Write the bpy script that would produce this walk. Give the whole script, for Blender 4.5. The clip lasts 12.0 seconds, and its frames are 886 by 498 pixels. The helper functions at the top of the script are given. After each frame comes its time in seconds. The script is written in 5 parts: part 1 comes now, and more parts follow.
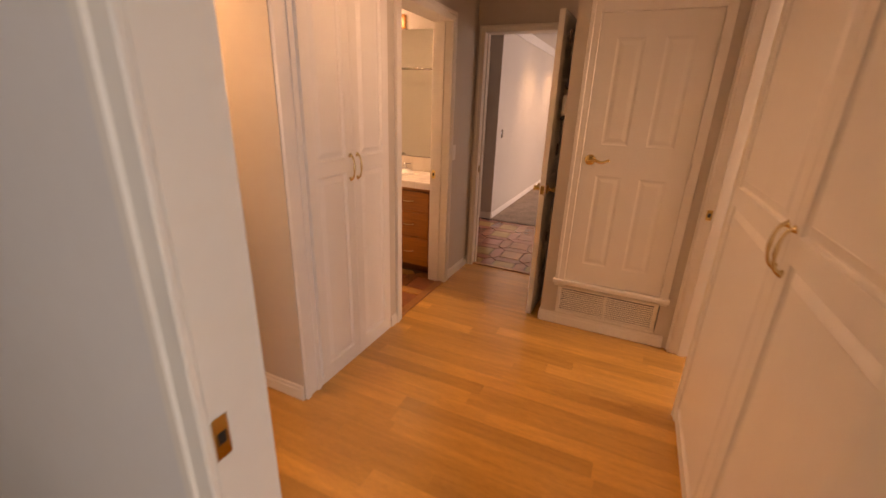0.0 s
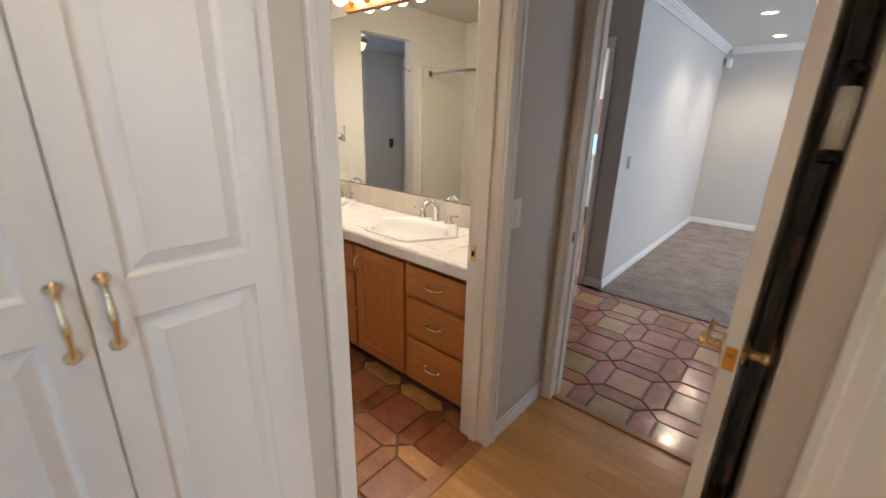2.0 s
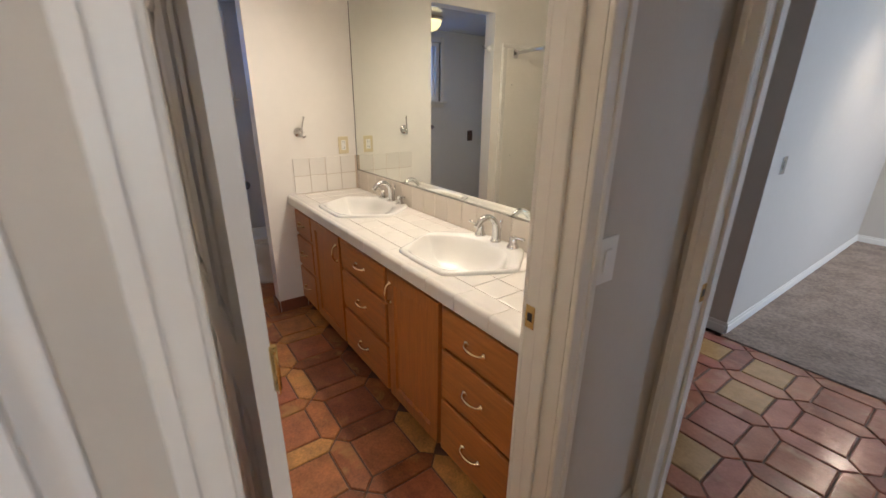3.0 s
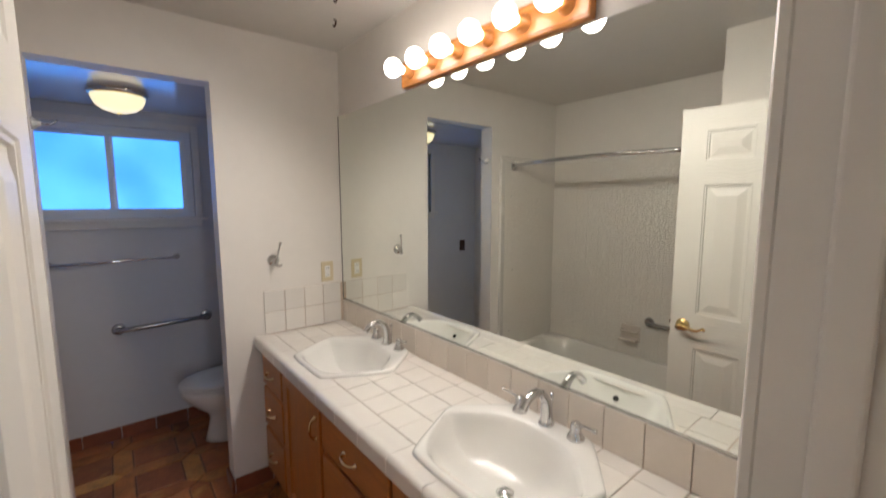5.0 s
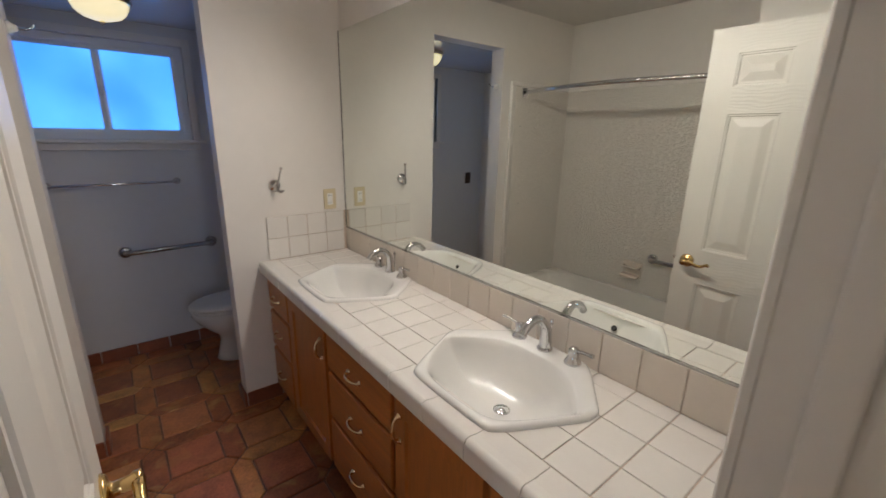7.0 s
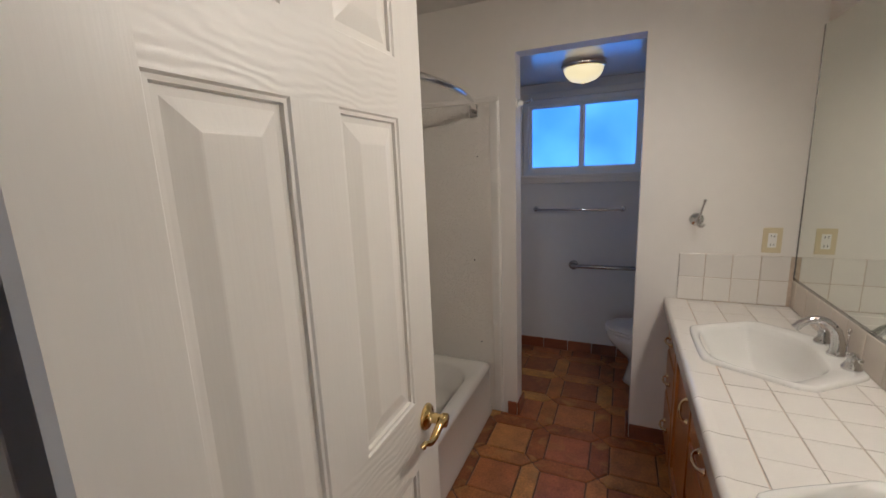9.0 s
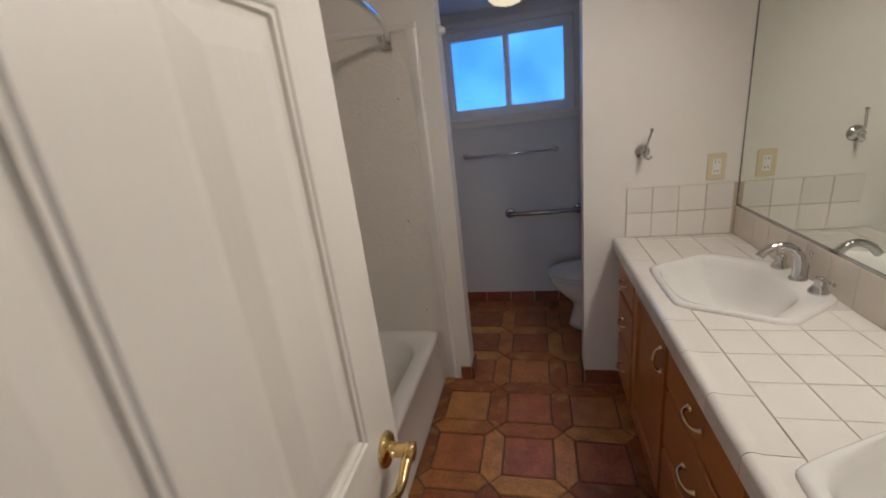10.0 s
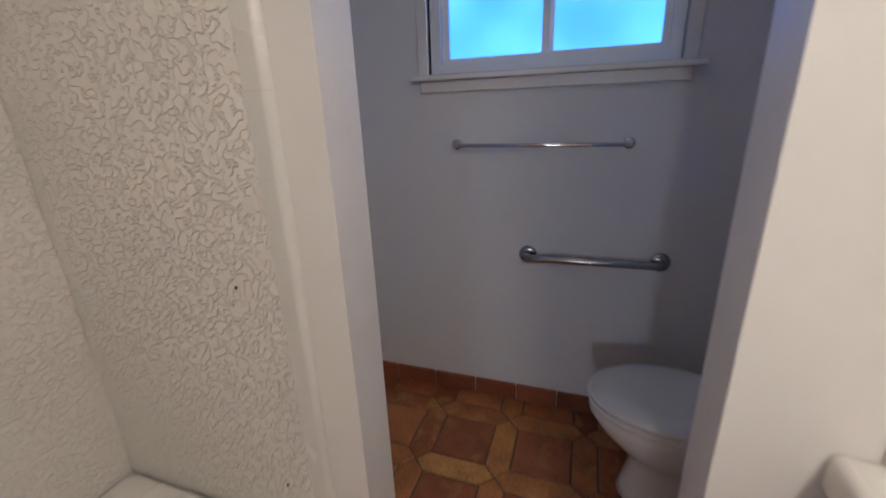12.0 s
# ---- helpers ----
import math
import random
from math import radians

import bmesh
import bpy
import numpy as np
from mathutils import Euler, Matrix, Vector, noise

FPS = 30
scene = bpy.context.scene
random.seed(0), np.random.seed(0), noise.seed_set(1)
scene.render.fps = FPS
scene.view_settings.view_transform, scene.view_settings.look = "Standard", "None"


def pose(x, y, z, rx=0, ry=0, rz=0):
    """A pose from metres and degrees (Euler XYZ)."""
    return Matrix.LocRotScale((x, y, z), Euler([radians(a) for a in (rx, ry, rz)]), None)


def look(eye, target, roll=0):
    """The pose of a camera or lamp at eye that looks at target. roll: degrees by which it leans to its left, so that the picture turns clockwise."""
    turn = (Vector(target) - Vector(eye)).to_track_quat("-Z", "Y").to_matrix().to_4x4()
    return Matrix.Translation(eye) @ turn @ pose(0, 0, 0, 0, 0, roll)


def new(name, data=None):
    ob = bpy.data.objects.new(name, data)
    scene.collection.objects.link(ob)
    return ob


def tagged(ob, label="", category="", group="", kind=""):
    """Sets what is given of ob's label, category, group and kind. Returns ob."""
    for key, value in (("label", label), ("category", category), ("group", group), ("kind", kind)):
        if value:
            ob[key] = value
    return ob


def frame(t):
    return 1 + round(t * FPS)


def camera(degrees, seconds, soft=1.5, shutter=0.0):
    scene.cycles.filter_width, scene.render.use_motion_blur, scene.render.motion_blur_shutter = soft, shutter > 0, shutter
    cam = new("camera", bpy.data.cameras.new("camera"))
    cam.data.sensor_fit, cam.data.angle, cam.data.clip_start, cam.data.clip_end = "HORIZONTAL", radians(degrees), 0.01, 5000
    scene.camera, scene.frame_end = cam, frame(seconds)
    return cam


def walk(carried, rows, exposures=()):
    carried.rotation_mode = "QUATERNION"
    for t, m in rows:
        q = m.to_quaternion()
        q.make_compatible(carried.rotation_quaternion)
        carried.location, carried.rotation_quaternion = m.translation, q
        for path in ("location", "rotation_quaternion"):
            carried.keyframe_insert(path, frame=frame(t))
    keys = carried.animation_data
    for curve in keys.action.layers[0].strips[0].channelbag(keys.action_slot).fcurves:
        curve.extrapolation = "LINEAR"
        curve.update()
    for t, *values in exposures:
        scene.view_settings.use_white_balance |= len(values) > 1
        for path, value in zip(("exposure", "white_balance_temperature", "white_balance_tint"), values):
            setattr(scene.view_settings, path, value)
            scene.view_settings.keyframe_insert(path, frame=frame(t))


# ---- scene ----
cam = camera(94.6, 12.0, shutter=0.3)
PATH = [
    (0, (0.462, 0.268, 1.483), (-0.313, 1.984, 0.809), 2.0),
    (0.5, (0.283, 0.72, 1.477), (-0.472, 2.459, 0.84), 2.1),
    (1, (0.219, 1.166, 1.46), (-0.675, 2.838, 0.825), 0.9),
    (1.5, (0.13, 1.563, 1.467), (-0.934, 3.133, 0.832), 0.8),
    (2, (-0.035, 1.953, 1.482), (-1.279, 3.389, 0.855), 1.4),
    (2.5, (-0.147, 2.274, 1.487), (-1.601, 3.507, 0.88), 1.0),
    (2.7, (-0.228, 2.379, 1.478), (-1.741, 3.535, 0.866), 0.8),
    (4.3, (-0.857, 2.745, 1.402), (-2.345, 3.736, 0.505), -2.2),
    (4.5, (-0.887, 2.728, 1.439), (-2.403, 3.806, 0.705), -1.4),
    (5, (-0.896, 2.7, 1.581), (-2.434, 3.957, 1.35), -0.1),
    (5.5, (-0.876, 2.695, 1.645), (-2.369, 4.026, 1.685), 0.9),
    (6, (-0.874, 2.692, 1.651), (-2.351, 4.04, 1.674), 1.0),
    (6.5, (-0.895, 2.69, 1.594), (-2.34, 4.048, 1.333), 0.9),
    (6.7, (-0.905, 2.688, 1.543), (-2.32, 4.031, 1.102), 1.3),
    (8.3, (-0.937, 3.032, 1.546), (-2.892, 2.872, 1.154), -0.2),
    (8.5, (-0.904, 3.037, 1.552), (-2.821, 2.608, 1.177), -0.6),
    (9, (-0.88, 3.052, 1.552), (-2.673, 2.253, 1.172), -2.4),
    (9.5, (-0.955, 2.993, 1.545), (-2.737, 2.199, 1.106), -6.3),
    (10, (-1.149, 2.911, 1.515), (-2.996, 2.451, 0.901), -6.7),
    (10.5, (-1.45, 2.883, 1.404), (-3.27, 2.604, 0.623), -4.2),
    (11, (-1.816, 2.937, 1.379), (-3.575, 2.541, 0.513), -3.9),
    (11.5, (-2.198, 2.94, 1.355), (-3.958, 2.466, 0.532), -3.8),
    (12, (-2.598, 2.903, 1.336), (-4.387, 2.275, 0.7), -2.0),
]
walk(cam, [(t, look(eye, target, roll)) for t, eye, target, roll in PATH],
     [(0, 0.25, 19500, 50), (0.5, 0.38, 9900, 24), (1.0, 0.50, 8000, 13), (1.5, 0.56, 7300, 11), (2.5, 0.40, 6900, 10), (4.5, 0.07, 6300, 10), (5.5, -0.22, 6100, 10), (6.5, -0.34, 6100, 10), (8.5, -0.46, 6200, 10), (9.5, -0.45, 6200, 10), (10.5, -0.40, 6200, 10), (11.5, 0.10, 6500, 11), (12, 0.16, 6100, 11)])

# ---- world and light ----
world = bpy.data.worlds.new("sky")
scene.world = world
world.use_nodes = True
wn = world.node_tree.nodes
sky = wn.new("ShaderNodeTexSky")
sky.sky_type, sky.sun_disc, sky.sun_elevation, sky.sun_rotation = "NISHITA", False, radians(20), radians(120)
wn["Background"].inputs["Strength"].default_value = 0.06
world.node_tree.links.new(sky.outputs[0], wn["Background"].inputs["Color"])
sun = new("sun", bpy.data.lights.new("sun", "SUN"))
sun.data.energy, sun.data.angle, sun.data.color = 1.0, radians(10), (1.0, 0.95, 0.88)
sun.matrix_world = look((20, -15, 14), (0, 0, 0))


def area(name, eye, target, sx, sy, watts, color):
    lamp = new(name, bpy.data.lights.new(name, "AREA"))
    lamp.data.shape, lamp.data.size, lamp.data.size_y = "RECTANGLE", sx, sy
    lamp.data.energy, lamp.data.color = watts, color
    lamp.matrix_world = look(eye, target)
    return lamp


def spot(name, eye, target, watts, color, cone=110, size=0.05):
    lamp = new(name, bpy.data.lights.new(name, "SPOT"))
    lamp.data.energy, lamp.data.color, lamp.data.spot_size = watts, color, radians(cone)
    lamp.data.spot_blend, lamp.data.shadow_soft_size = 0.85, size
    lamp.matrix_world = look(eye, target)
    return lamp


WARM = (1.0, 0.82, 0.62)
area("toilet_window_daylight", (-4.382, 2.735, 1.767), (-3.0, 2.735, 1.767), 0.82, 0.50, 0.62, (0.16, 0.42, 1.0))
area("bedroom_window_daylight", (2.9, -1.4, 1.4), (0.0, 0.4, 1.1), 1.8, 1.2, 104, (0.36, 0.66, 1.0))
area("carpet_room_window_daylight", (3.4, 7.2, 1.5), (0.0, 7.2, 1.2), 1.8, 1.3, 105, (0.52, 0.70, 1.0))
# added lamp that brightens the side room wall; no window stands here
area("side_room_fill", (3.4, 2.9, 1.6), (1.6, 5.0, 1.2), 1.3, 1.2, 75, (0.80, 0.88, 1.0))
# unseen fill lamp added to lift the tile hall, without a window
area("tile_hall_fill", (1.42, 4.6, 1.5), (0.0, 4.6, 0.6), 0.8, 1.2, 40, (1.0, 0.96, 0.92))
area("kitchen_window_daylight", (-3.15, 6.6, 1.5), (-1.5, 6.6, 1.0), 1.0, 1.0, 40, (0.85, 0.92, 1.0))
spot("toilet_bowl_light", (-3.755, 2.79, 2.05), (-3.755, 2.79, 0), 0.9, (1.0, 0.84, 0.62), 160, 0.09)
spot("hall_downlight", (-1.35, 1.0, 2.40), (-1.35, 1.0, 0), 38, WARM, 150, 0.08)
spot("hall_downlight", (-0.38, 1.95, 2.40), (-0.38, 1.95, 0), 10.5, WARM, 150, 0.08)
for k in range(2):
    spot("carpet_room_downlight", (-0.59, 8.36 - 1.35 * k, 2.38), (-0.59, 8.36 - 1.35 * k, 0), 30, (1.0, 0.9, 0.8), 130)
for k in range(6):
    spot("vanity_bulb_light", (-2.42 + 0.157 * k, 3.605, 2.11), (-2.42 + 0.157 * k, 3.1, 1.45), 7.6, (1.0, 0.89, 0.77), 172, 0.04)

# ---- materials ----


def mat(name, color, rough=0.5, metal=0.0, vary=0.08, scale=6.0, bump=0.0, bump_scale=60.0, stretch=(1, 1, 1), rand=0.0, coat=0.0, fine=0.5):
    """A principled surface with colour varied at two scales, a fine relief and, for pieces, a tint of their own."""
    m = bpy.data.materials.new(name)
    m.use_nodes = True
    n, l = m.node_tree.nodes, m.node_tree.links
    b = n["Principled BSDF"]
    geo = n.new("ShaderNodeNewGeometry")
    mp = n.new("ShaderNodeMapping")
    mp.inputs["Scale"].default_value = stretch
    l.new(geo.outputs["Position"], mp.inputs["Vector"])
    info = n.new("ShaderNodeObjectInfo")
    mul = n.new("ShaderNodeVectorMath")
    mul.operation = "MULTIPLY_ADD"
    mul.inputs[1].default_value = (1, 1, 1)
    comb = n.new("ShaderNodeCombineXYZ")
    k = n.new("ShaderNodeMath")
    k.operation = "MULTIPLY"
    k.inputs[1].default_value = 37.0 if rand else 0.0
    l.new(info.outputs["Random"], k.inputs[0])
    for i in range(3):
        l.new(k.outputs[0], comb.inputs[i])
    l.new(mp.outputs[0], mul.inputs[0])
    l.new(comb.outputs[0], mul.inputs[2])
    n1, n2 = n.new("ShaderNodeTexNoise"), n.new("ShaderNodeTexNoise")
    n1.inputs["Scale"].default_value, n2.inputs["Scale"].default_value = scale, scale * 9
    n1.inputs["Detail"].default_value = n2.inputs["Detail"].default_value = 4
    l.new(mul.outputs[0], n1.inputs["Vector"])
    l.new(mul.outputs[0], n2.inputs["Vector"])
    add = n.new("ShaderNodeMath")
    add.operation = "MULTIPLY_ADD"
    add.inputs[1].default_value = fine
    l.new(n2.outputs["Fac"], add.inputs[0])
    l.new(n1.outputs["Fac"], add.inputs[2])
    rmp = n.new("ShaderNodeMapRange")
    rmp.inputs["From Min"].default_value, rmp.inputs["From Max"].default_value = 0.3 + fine * 0.3, 0.7 + fine * 0.7
    rmp.inputs["To Min"].default_value, rmp.inputs["To Max"].default_value = 1 - vary, 1 + vary
    l.new(add.outputs[0], rmp.inputs["Value"])
    val = rmp.outputs[0]
    hsv = n.new("ShaderNodeHueSaturation")
    hsv.inputs["Color"].default_value = (*color, 1)
    if rand:
        r2 = n.new("ShaderNodeMapRange")
        r2.inputs["To Min"].default_value, r2.inputs["To Max"].default_value = 1 - rand, 1 + rand
        l.new(info.outputs["Random"], r2.inputs["Value"])
        mm = n.new("ShaderNodeMath")
        mm.operation = "MULTIPLY"
        l.new(val, mm.inputs[0])
        l.new(r2.outputs[0], mm.inputs[1])
        val = mm.outputs[0]
    l.new(val, hsv.inputs["Value"])
    l.new(hsv.outputs[0], b.inputs["Base Color"])
    rr = n.new("ShaderNodeMapRange")
    rr.inputs["To Min"].default_value, rr.inputs["To Max"].default_value = max(0.02, rough * 0.82), min(1, rough * 1.18)
    l.new(n1.outputs["Fac"], rr.inputs["Value"])
    l.new(rr.outputs[0], b.inputs["Roughness"])
    b.inputs["Metallic"].default_value = metal
    b.inputs["Coat Weight"].default_value = coat
    b.inputs["Coat Roughness"].default_value = 0.12
    if bump:
        n3, bp = n.new("ShaderNodeTexNoise"), n.new("ShaderNodeBump")
        n3.inputs["Scale"].default_value, n3.inputs["Detail"].default_value = bump_scale, 3
        l.new(mul.outputs[0], n3.inputs["Vector"])
        l.new(n3.outputs["Fac"], bp.inputs["Height"])
        bp.inputs["Strength"].default_value, bp.inputs["Distance"].default_value = bump, 0.004
        l.new(bp.outputs[0], b.inputs["Normal"])
    return m


def ramp_by_piece(m, stops):
    """Gives each piece a colour of its own from the stops, keeping the mottling."""
    n, l = m.node_tree.nodes, m.node_tree.links
    info = next(x for x in n if x.type == "OBJECT_INFO")
    hsv = next(x for x in n if x.type == "HUE_SAT")
    cr = n.new("ShaderNodeValToRGB")
    cr.color_ramp.interpolation = "LINEAR"
    els = cr.color_ramp.elements
    while len(els) < len(stops):
        els.new(0.5)
    for e, (p, c) in zip(els, stops):
        e.position, e.color = p, (*c, 1)
    l.new(info.outputs["Random"], cr.inputs["Fac"])
    l.new(cr.outputs[0], hsv.inputs["Color"])
    return m


def glow(name, color, strength):
    m = bpy.data.materials.new(name)
    m.use_nodes = True
    b = m.node_tree.nodes["Principled BSDF"]
    b.inputs["Base Color"].default_value = (*color, 1)
    b.inputs["Emission Color"].default_value = (*color, 1)
    b.inputs["Emission Strength"].default_value = strength
    return m


HALL_PAINT = mat("greige_wall_paint", (0.57, 0.52, 0.46), 0.62, vary=0.03, scale=2.0, bump=0.12, bump_scale=90)
BATH_PAINT = mat("pale_wall_paint", (0.78, 0.745, 0.70), 0.55, vary=0.03, scale=2.0, bump=0.12, bump_scale=90)
COOL_PAINT = mat("light_grey_wall_paint", (0.70, 0.70, 0.70), 0.6, vary=0.03, scale=2.0, bump=0.12, bump_scale=90)
CEIL_PAINT = mat("ceiling_paint", (0.66, 0.63, 0.59), 0.75, vary=0.03, scale=2.0, bump=0.2, bump_scale=70)
GLOSS_CEIL = mat("gloss_ceiling_paint", (0.72, 0.71, 0.69), 0.20, vary=0.02, scale=2.0, bump=0.08, bump_scale=30, coat=0.4)
TRIM = mat("white_trim_paint", (0.78, 0.75, 0.70), 0.38, vary=0.03, scale=3.0, bump=0.05, bump_scale=40)
DOOR = mat("white_door_paint", (0.78, 0.75, 0.70), 0.36, vary=0.015, scale=3.0, bump=0.06, bump_scale=26, stretch=(5, 5, 0.35))
RAIL = mat("white_door_paint_across", (0.78, 0.75, 0.70), 0.36, vary=0.025, scale=3.0, bump=0.30, bump_scale=16, stretch=(0.5, 0.5, 6))
rn, rl = RAIL.node_tree.nodes, RAIL.node_tree.links
rwave, rmap = rn.new("ShaderNodeTexWave"), rn.new("ShaderNodeMapping")
rmap.inputs["Scale"].default_value = (0.45, 0.45, 1.0)
rwave.bands_direction = "Z"
for key, value in (("Scale", 20.0), ("Distortion", 14.0), ("Detail", 3.0), ("Detail Scale", 0.6)):
    rwave.inputs[key].default_value = value
rl.new(next(x for x in rn if x.type == "NEW_GEOMETRY").outputs["Position"], rmap.inputs["Vector"])
rl.new(rmap.outputs[0], rwave.inputs["Vector"])
rbump = next(x for x in rn if x.type == "BUMP")
rl.new(rwave.outputs["Fac"], rbump.inputs["Height"])
rbump.inputs["Strength"].default_value, rbump.inputs["Distance"].default_value = 0.22, 0.0018
CABW = mat("white_cabinet_foil", (0.78, 0.765, 0.745), 0.34, vary=0.02, scale=3.0, bump=0.03, bump_scale=30, stretch=(4, 4, 0.4))
BAMBOO = mat("bamboo_planks", (0.62, 0.312, 0.094), 0.24, vary=0.22, scale=7.0, bump=0.03, bump_scale=60, stretch=(0.5, 4.5, 1), rand=0.20, coat=0.7, fine=0.9)
BAMBOO.node_tree.nodes["Principled BSDF"].inputs["Coat Roughness"].default_value = 0.13
SALTILLO = mat("saltillo_tile", (0.47, 0.155, 0.052), 0.42, vary=0.42, scale=11.0, bump=0.35, bump_scale=26, rand=0.15, coat=0.12, fine=0.8)
ramp_by_piece(SALTILLO, [(0.0, (0.30, 0.095, 0.036)), (0.35, (0.38, 0.120, 0.046)), (0.6, (0.42, 0.155, 0.052)), (0.8, (0.34, 0.105, 0.048)), (1.0, (0.44, 0.200, 0.062))])
SALTILLO_BAR = mat("tan_saltillo_tile", (0.46, 0.19, 0.072), 0.42, vary=0.48, scale=11.0, bump=0.35, bump_scale=26, rand=0.15, coat=0.12, fine=0.8)
ramp_by_piece(SALTILLO_BAR, [(0.0, (0.25, 0.080, 0.030)), (0.3, (0.35, 0.115, 0.038)), (0.7, (0.40, 0.155, 0.048)), (1.0, (0.49, 0.250, 0.075))])
SALTILLO2 = mat("sealed_saltillo_tile", (0.33, 0.115, 0.065), 0.2, vary=0.32, scale=9.0, bump=0.6, bump_scale=20, rand=0.12, coat=0.5)
ramp_by_piece(SALTILLO2, [(0.0, (0.30, 0.11, 0.075)), (0.4, (0.38, 0.15, 0.09)), (0.7, (0.34, 0.13, 0.10)), (1.0, (0.42, 0.20, 0.11))])
SALTILLO_Y = mat("yellow_saltillo_tile", (0.40, 0.235, 0.105), 0.2, vary=0.3, scale=9.0, bump=0.6, bump_scale=20, rand=0.15, coat=0.5)


def gold_patches(m, color, scale, low, high):
    """Fired patches of a second colour inside each tile, with a soft uneven edge."""
    n, l = m.node_tree.nodes, m.node_tree.links
    hsv, b = next(x for x in n if x.type == "HUE_SAT"), n["Principled BSDF"]
    src = next(x for x in n if x.type == "VECT_MATH").outputs[0]
    no, rg, mx = n.new("ShaderNodeTexNoise"), n.new("ShaderNodeMapRange"), n.new("ShaderNodeMixRGB")
    no.inputs["Scale"].default_value, no.inputs["Detail"].default_value, no.inputs["Distortion"].default_value = scale, 5, 0.8
    l.new(src, no.inputs["Vector"])
    l.new(no.outputs["Fac"], rg.inputs["Value"])
    rg.inputs["From Min"].default_value, rg.inputs["From Max"].default_value = low, high
    rg.inputs["To Max"].default_value = 0.8
    l.new(rg.outputs[0], mx.inputs["Fac"])
    l.new(hsv.outputs[0], mx.inputs["Color1"])
    mx.inputs["Color2"].default_value = (*color, 1)
    l.new(mx.outputs[0], b.inputs["Base Color"])


gold_patches(SALTILLO, (0.46, 0.20, 0.065), 7.0, 0.56, 0.75)
gold_patches(SALTILLO_BAR, (0.48, 0.27, 0.085), 9.0, 0.55, 0.74)
gold_patches(SALTILLO2, (0.46, 0.24, 0.15), 8.0, 0.55, 0.75)
GROUT = mat("dark_grout", (0.15, 0.085, 0.060), 0.8, vary=0.25, scale=20, bump=0.4, bump_scale=120)
BASETILE = mat("terracotta_base_tile", (0.24, 0.075, 0.035), 0.35, vary=0.3, scale=9.0, bump=0.2, bump_scale=25, rand=0.3, coat=0.2)
CARPET = mat("taupe_carpet", (0.27, 0.212, 0.180), 0.95, vary=0.5, scale=5.5, bump=1.0, bump_scale=260, fine=1.2)
OAKV = mat("oak_upright_grain", (0.43, 0.155, 0.037), 0.34, vary=0.22, scale=8.0, bump=0.08, bump_scale=60, stretch=(9, 9, 0.6), coat=0.15)
OAKH = mat("oak_level_grain", (0.43, 0.155, 0.037), 0.34, vary=0.22, scale=8.0, bump=0.08, bump_scale=60, stretch=(0.6, 9, 9), coat=0.15)
# darker oak: painted recess shade on the vanity, own colour on kitchen wood
OAKD = mat("dark_oak_and_recess_shade", (0.17, 0.055, 0.018), 0.4, vary=0.2, scale=8.0)
ORANGE_OAK = mat("orange_varnished_oak", (0.56, 0.22, 0.055), 0.28, vary=0.22, scale=5.0, bump=0.05, stretch=(0.6, 9, 9), coat=0.3)
WHITE_TILE = mat("white_glazed_tile", (0.78, 0.745, 0.70), 0.16, vary=0.025, scale=8.0, bump=0.04, bump_scale=20, rand=0.03, coat=0.3)
CREAM_TILE = mat("cream_glazed_tile", (0.70, 0.63, 0.55), 0.2, vary=0.03, scale=8.0, bump=0.04, bump_scale=20, rand=0.03, coat=0.3)
PALE_GROUT = mat("tan_grout", (0.55, 0.44, 0.35), 0.85, vary=0.2, scale=30)
PORCELAIN = mat("white_porcelain", (0.80, 0.79, 0.76), 0.20, vary=0.01, scale=4.0, coat=0.5)
TUB_ENAMEL = mat("cream_tub_enamel", (0.76, 0.735, 0.69), 0.26, vary=0.015, scale=4.0, coat=0.4)
CHROME = mat("chrome", (0.66, 0.66, 0.66), 0.06, 1.0, vary=0.02)
STEEL = mat("brushed_steel", (0.42, 0.41, 0.40), 0.22, 1.0, vary=0.05, scale=30)
BRASS = mat("polished_brass", (0.70, 0.50, 0.22), 0.14, 1.0, vary=0.06, scale=20)
NICKEL = mat("satin_nickel", (0.74, 0.66, 0.55), 0.2, 1.0, vary=0.05, scale=20)
PULL = mat("pale_brass", (0.76, 0.62, 0.40), 0.2, 1.0, vary=0.05, scale=20)
# black for the strap, and for the painted shade in holes and slots
BLACK = mat("black_hole_shade_and_strap", (0.012, 0.011, 0.010), 0.6, vary=0.1)
DARK = mat("dark_brown_plastic", (0.06, 0.025, 0.015), 0.4, vary=0.1)
ALMOND = mat("almond_plastic", (0.66, 0.57, 0.38), 0.35, vary=0.02)
WHITE_PLASTIC = mat("white_plastic", (0.80, 0.79, 0.76), 0.3, vary=0.01)
VINYL = mat("white_vinyl", (0.78, 0.80, 0.82), 0.35, vary=0.015)
ALU = mat("painted_steel_grille", (0.72, 0.69, 0.63), 0.4, vary=0.03)
WOODSILL = mat("oak_threshold", (0.40, 0.17, 0.06), 0.35, vary=0.2, scale=6, stretch=(0.6, 6, 1), coat=0.2)
BULB = glow("lit_bulb_glass", (1.0, 0.90, 0.78), 13.0)
SHADE_GLOW = glow("lit_alabaster_glass", (1.0, 0.84, 0.50), 1.1)
DAY_GLOW = glow("pane_glowing_as_daylight", (0.30, 0.66, 1.0), 1.3)
LAMP_GLOW = glow("downlight_lens", (1.0, 0.92, 0.82), 14.0)

MIRROR = bpy.data.materials.new("mirror_silver")
MIRROR.use_nodes = True
mb = MIRROR.node_tree.nodes["Principled BSDF"]
mb.inputs["Base Color"].default_value, mb.inputs["Metallic"].default_value, mb.inputs["Roughness"].default_value = (0.87, 0.90, 0.85, 1), 1.0, 0.01

